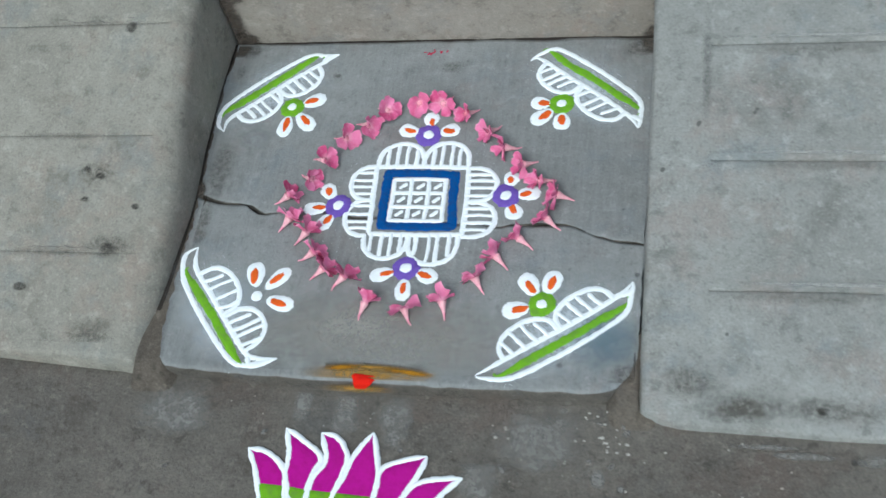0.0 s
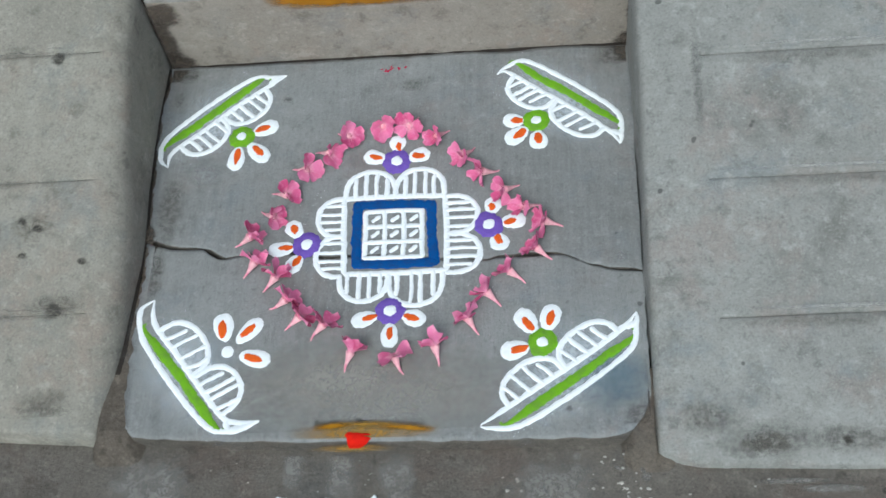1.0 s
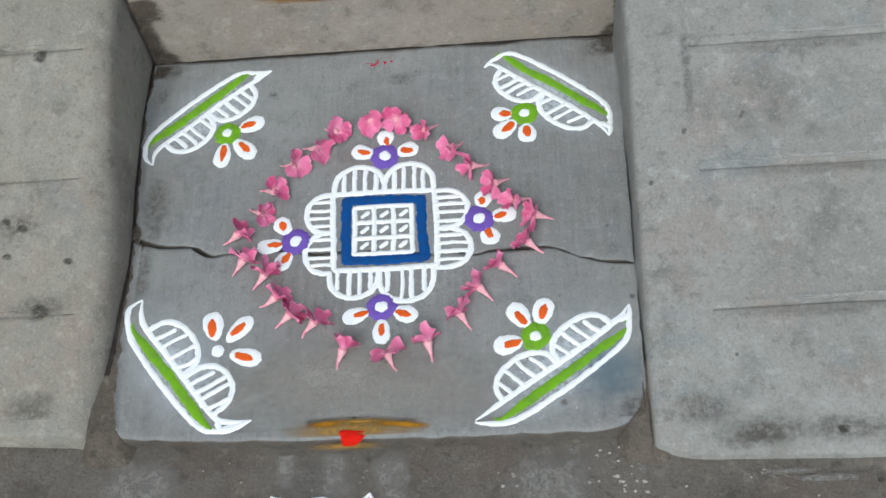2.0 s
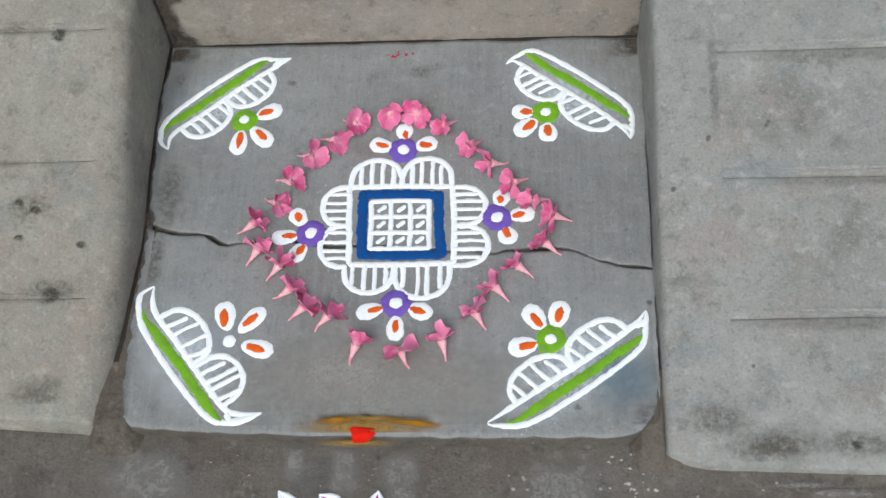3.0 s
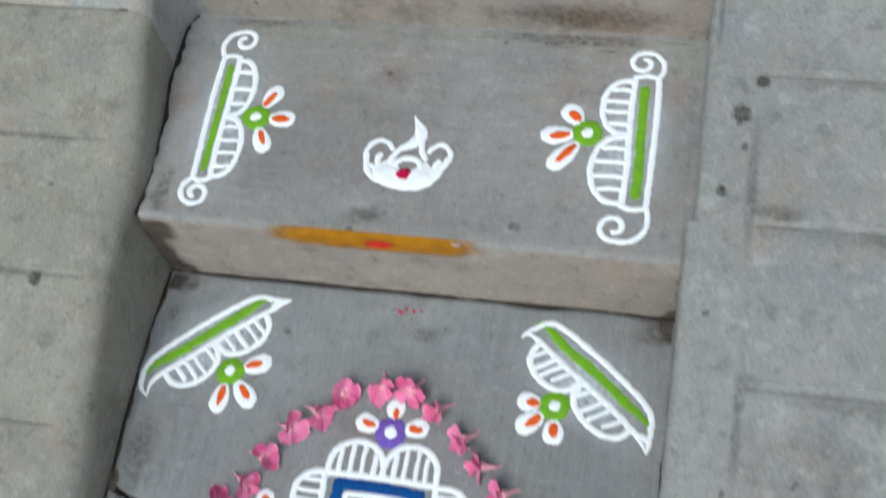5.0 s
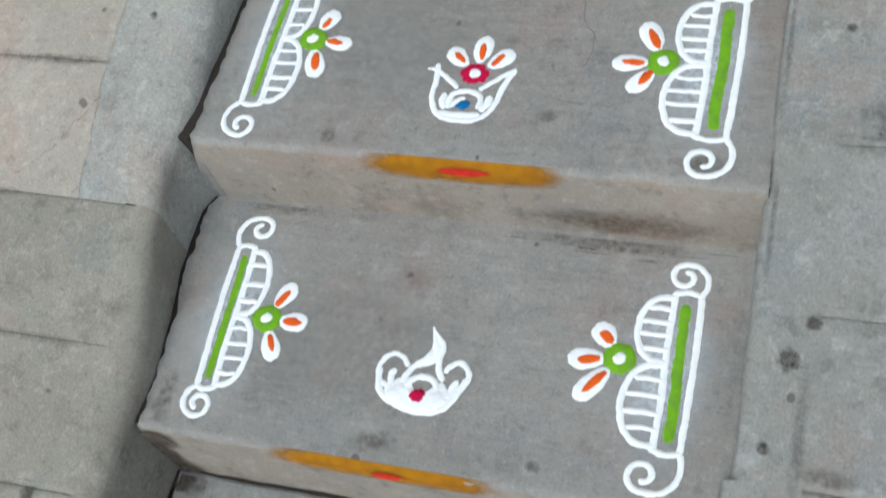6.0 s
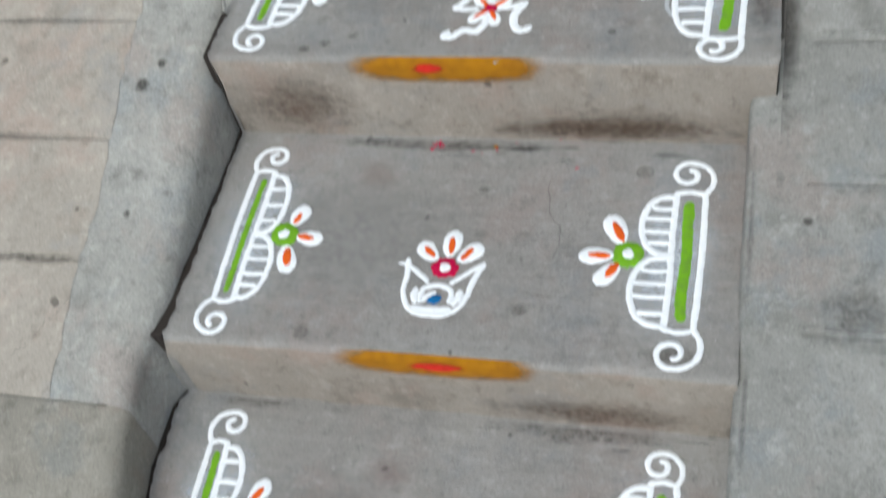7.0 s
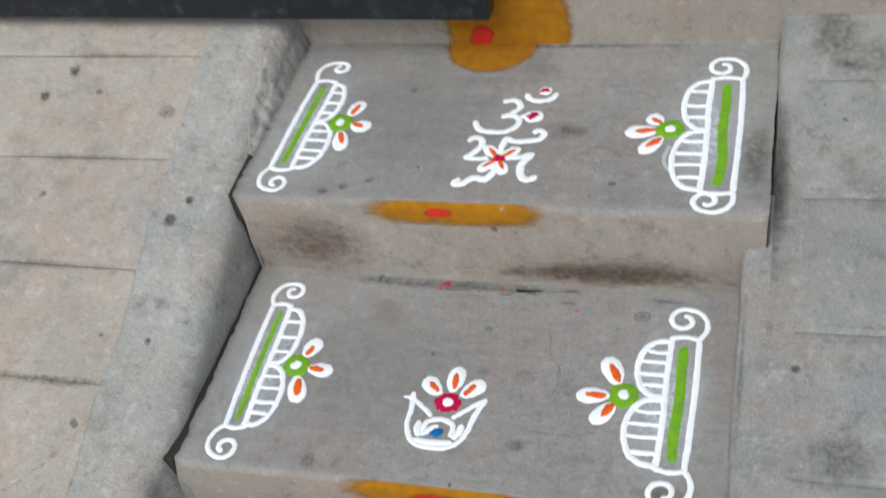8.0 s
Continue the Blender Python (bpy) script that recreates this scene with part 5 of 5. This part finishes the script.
def crumb_bits(spots, seed, z, material, label, name):
    """Small broken bits of cement lying loose."""
    rnd = random.Random(seed)
    v, f = [], []
    for x, y, spread, number, size in spots:
        for _ in range(number):
            cx, cy, r = x + rnd.gauss(0, spread * 1.5), min(y + rnd.gauss(0, spread), 0.985), size * rnd.uniform(0.3, 0.85)
            k, turn, n = len(v), rnd.uniform(0, 6), 6
            for ring, h in ((1.0, 0.0), (0.8, 0.45), (0.35, 0.7)):
                for i in range(n):
                    a, q = turn + i * 2 * math.pi / n, ring * r * rnd.uniform(0.7, 1.2)
                    v.append((cx + q * math.cos(a) * 1.3, cy + q * math.sin(a), z + h * r * rnd.uniform(0.8, 1.1)))
            for j in (0, n):
                for i in range(n):
                    f.append((k + j + i, k + j + (i + 1) % n, k + j + n + (i + 1) % n, k + j + n + i))
            f.append(tuple(k + 2 * n + i for i in range(n)))
    return tagged(shape(name, v, f, material, smooth=False), label, "cement crumbs", kind="stuff")


CRUMB = concrete("crumb_cement", (0.33, 0.305, 0.27), (0.44, 0.41, 0.37), (0.22, 0.20, 0.17))
crumb_bits(((0.372, 0.95, 0.018, 10, 0.0034), (0.372, 0.98, 0.012, 8, 0.003), (0.40, 0.935, 0.014, 8, 0.0034), (0.243, 0.951, 0.02, 7, 0.0032), (0.30, 0.90, 0.05, 20, 0.0020), (-0.05, 0.95, 0.10, 22, 0.0017), (0.017, 0.954, 0.03, 5, 0.0022), (0.50, 0.91, 0.06, 14, 0.0024)),
           8, ROAD_Z - 0.001, CRUMB, "pale cement crumbs scattered on the street", "cement_crumbs")


def mortar_fillet():
    """Broken mortar between the ramp and the end of the fourth tread."""
    rows = steps_of(2.575, 2.879, 60)

    def place(u, y):
        grow = min(1.0, (y - 2.57) / 0.08)
        inner = -0.350 + 0.004 * wob(y, 0, 30, 1.0) + 0.003 * wob(y, 0, 90, 1.4)
        outer = -0.355 - 0.030 * grow + 0.006 * wob(y, 0, 22, 2.0)
        top, low = left_z(y) - 0.002, TOP[3] + 0.0005
        lump = 0.006 * wob(u * 0.06, y, 40, 3.0) + 0.004 * wob(u * 0.06, y, 110, 3.5)
        split = -0.010 * max(0.0, 1 - abs(u - 0.55 - 0.25 * wob(y, 0, 18, 5.0)) / 0.10) * grow
        return (inner + (outer - inner) * u + lump * 0.4, y, low + (max(top, low + 0.004) - low) * u ** 0.8 + (lump + split) * min(1.0, u * 4) + (0.003 if 0 < u < 1 else -0.003))

    return tagged(shape("mortar_fillet", *sheet(place, [k / 9 for k in range(10)], rows), BAND_CEMENT), "broken grey mortar between ramp and fourth step", "mortar", kind="structure")


mortar_fillet()
ring = Powder(TOP[2])
ring.line(ellipse((0.300, 2.422), 0.0115, 0.0095, 0.2), 0.0022, closed=True, height=0.0003)
tagged(shape("ring_mark", ring.v, ring.f, FAINT), "faint dark ring pressed into the third tread", "ring mark")
chips = random.Random(12)
for _ in range(16):
    ground_stain(step_three, chips.uniform(-0.15, 0.34), chips.uniform(2.437, 2.47), chips.uniform(0.015, 0.05), chips.uniform(0.0018, 0.0035), TOP[2], 0, "chipped skin of the tread", chips.choice((DIRT, PALE_RUB)))
for _ in range(8):
    ground_stain(step_two, chips.uniform(0.05, 0.40), chips.uniform(2.045, 2.072), chips.uniform(0.015, 0.05), chips.uniform(0.0018, 0.0035), TOP[1], 0, "chipped skin of the tread", chips.choice((DIRT, PALE_RUB)))
bits = Powder(TOP[2])
bits.patch(ellipse((0.072, 2.463), 0.005, 0.0035, 0.3, 7), 0.001, rough=2.0)
tagged(shape("turmeric_speck", bits.v, bits.f, TURMERIC_LUMP), "small spilled lump of turmeric at the riser foot", "powder specks")


# ---- pink flowers ----
def pink_flower(name, rise, cup, seed, open_=1.0, relax=0.6):
    """A five-petalled blossom lying on its tube; the tube points along +x, the mouth up and back."""
    rnd = random.Random(seed)
    root = group_root(name, "fallen pink five-petalled blossom with pale tube lying in ring", "flower", "ring of pink blossoms")
    axis = Vector((-math.cos(rise), 0, math.sin(rise)))
    e1 = Vector((0, 1, 0))
    e2 = axis.cross(e1)
    throat = Vector((0.0, 0, 0.0105))
    path = [Vector((0.024, rnd.gauss(0, 0.002), 0.0016)), Vector((0.016, 0, 0.0036)), Vector((0.007, 0, 0.0070)), throat, throat + axis * 0.005]
    rad = (0.0011, 0.0019, 0.0036, 0.0060, 0.0078)
    v, f = [], []
    for i, (p, r) in enumerate(zip(path, rad)):
        t = (path[min(i + 1, 4)] - path[max(i - 1, 0)]).normalized()
        s = t.cross(Vector((0, 1, 0))).normalized()
        q = t.cross(s)
        for k in range(8):
            a = k * math.pi / 4
            w = p + (s * math.cos(a) + q * math.sin(a)) * r
            v.append((w.x, w.y, max(w.z, 0.0004)))
    for i in range(4):
        for k in range(8):
            f.append((i * 8 + k, i * 8 + (k + 1) % 8, (i + 1) * 8 + (k + 1) % 8, (i + 1) * 8 + k))
    end = path[4] + axis * 0.001
    v.append((end.x, end.y, end.z))
    f += [(32 + k, 32 + (k + 1) % 8, 40) for k in range(8)]
    shape("tube", v, f, TUBE_MAT, root, "pale pink flower tube")
    turn = rnd.uniform(0, 6.3)
    for k in range(5):
        a = turn + k * 2 * math.pi / 5 + rnd.gauss(0, 0.12)
        d = e1 * math.cos(a) + e2 * math.sin(a)
        side = axis.cross(d)
        ln, wd = 0.0215 * rnd.uniform(0.88, 1.1) * open_, 0.0230 * rnd.uniform(0.85, 1.12)
        c = cup + rnd.gauss(0, 0.34)
        tw = rnd.gauss(0, 1.0)
        start = throat + axis * 0.004 + d * 0.0035

        def place(u, t):
            half = wd * 0.5 * (0.30 + 0.70 * math.sin(min(1.0, t * 1.12) * math.pi * 0.62)) * (1.0 if t < 0.86 else math.sqrt(max(0.08, 1 - ((t - 0.86) / 0.145) ** 2)))
            bend = c * (1 - relax * t)
            out = d * math.cos(bend) + axis * math.sin(bend)
            p = start + out * (ln * t) + side * (half * u) + axis * (0.0034 * (u * u) - 0.003 * t * t + 0.004 * tw * u * t)
            p.z += 0.0016 * noise.noise(p * 170)
            return (p.x, p.y, max(p.z, 0.0006 + 0.0011 * t + 0.0003 * k))

        us, ts = (-1, -0.5, 0, 0.5, 1), steps_of(0, 1, 7)
        shape("petal", *sheet(place, us, ts), PETAL, root, uvs=[(u, t) for t in ts for u in us])
    return root


# (x, y, way the tube points, rise of the mouth, how far the petals close); the front ones lie on the tube, those behind turn their mouths to the street
BLOSSOMS = ((-0.175, 1.341, -153, 0.50, 0.75), (-0.165, 1.296, -129, 0.45, 0.95), (-0.129, 1.268, -136, 0.5, 0.95), (-0.109, 1.227, -153, 0.4, 0.95), (-0.086, 1.197, -146, 0.5, 0.9), (-0.049, 1.183, -141, 0.4, 0.8),
            (-0.007, 1.137, -114, 0.45, 0.95), (0.054, 1.129, -67, 0.7, 0.45), (0.114, 1.143, -76, 0.35, 0.85), (0.160, 1.187, -57, 0.4, 0.9), (0.188, 1.228, -42, 0.4, 0.9), (0.221, 1.262, -29, 0.35, 0.85),
            (0.263, 1.301, -36, 0.4, 0.8), (0.276, 1.346, -6, 0.45, 0.95), (0.256, 1.376, 21, 0.5, 1.05), (0.225, 1.410, 34, 0.55, 1.05), (0.192, 1.444, 13, 0.5, 0.95), (0.159, 1.482, 41, 0.6, 1.0),
            (0.115, 1.521, 39, 0.6, 1.15), (0.069, 1.546, 60, 0.7, 0.45), (0.022, 1.549, 97, 0.5, 0.95), (-0.037, 1.527, 148, 0.95, 0.50), (-0.069, 1.495, 154, 0.5, 1.1), (-0.104, 1.465, 164, 0.6, 0.85),
            (-0.134, 1.418, 157, 0.6, 0.9), (-0.151, 1.379, 150, 0.65, 0.95))
for i, (x, y, a, rise, cup) in enumerate(BLOSSOMS):
    cup += 0.06 if i >= 14 else 0.0
    back = 0.009 if i < 14 else -0.003
    pink_flower("pink_blossom", rise, cup, 50 + i, (1.08 if i < 14 else 0.97) + 0.16 * random.Random(i).random(), 0.30).matrix_basis = pose(x + back * math.cos(radians(a)), y + back * math.sin(radians(a)), 0.0006, 0, 0, a)


# ---- the gate's foot above the top step ----
def gate_leaf():
    root = group_root("metal_gate", "black painted steel gate leaf standing open over the ramp", "gate", at=(-0.45, 2.81, 0.585))
    def bar(name, x0, x1, y0, y1, z0, z1, label=""):
        bm = bmesh.new()
        bmesh.ops.create_cube(bm, size=1.0)
        for q in bm.verts:
            q.co = Vector(((x0 + x1) / 2 + q.co.x * (x1 - x0), (y0 + y1) / 2 + q.co.y * (y1 - y0), (z0 + z1) / 2 + q.co.z * (z1 - z0)))
        bmesh.ops.bevel(bm, geom=bm.edges[:], offset=0.004, segments=2, affect="EDGES", profile=0.5)
        me = bpy.data.meshes.new(name)
        bm.to_mesh(me)
        bm.free()
        me.materials.append(STEEL)
        ob = new(name, me)
        ob.parent = root
        if label:
            tagged(ob, label)
    root.rotation_euler = (0, 0, math.radians(-1.5))
    bar("bottom_rail", -1.3, 0.4745, 0.0, 0.04, 0.0, 0.05, "black steel bottom rail with worn lower edge")
    bar("end_stile", 0.4345, 0.4745, 0.0, 0.04, 0.0505, 1.0)
    bar("sheet_panel", -1.3, 0.434, 0.016, 0.022, 0.0505, 1.0, "black steel sheet panel")
    bar("top_rail", -1.3, 0.4745, 0.0, 0.04, 1.0005, 1.04)


gate_leaf()
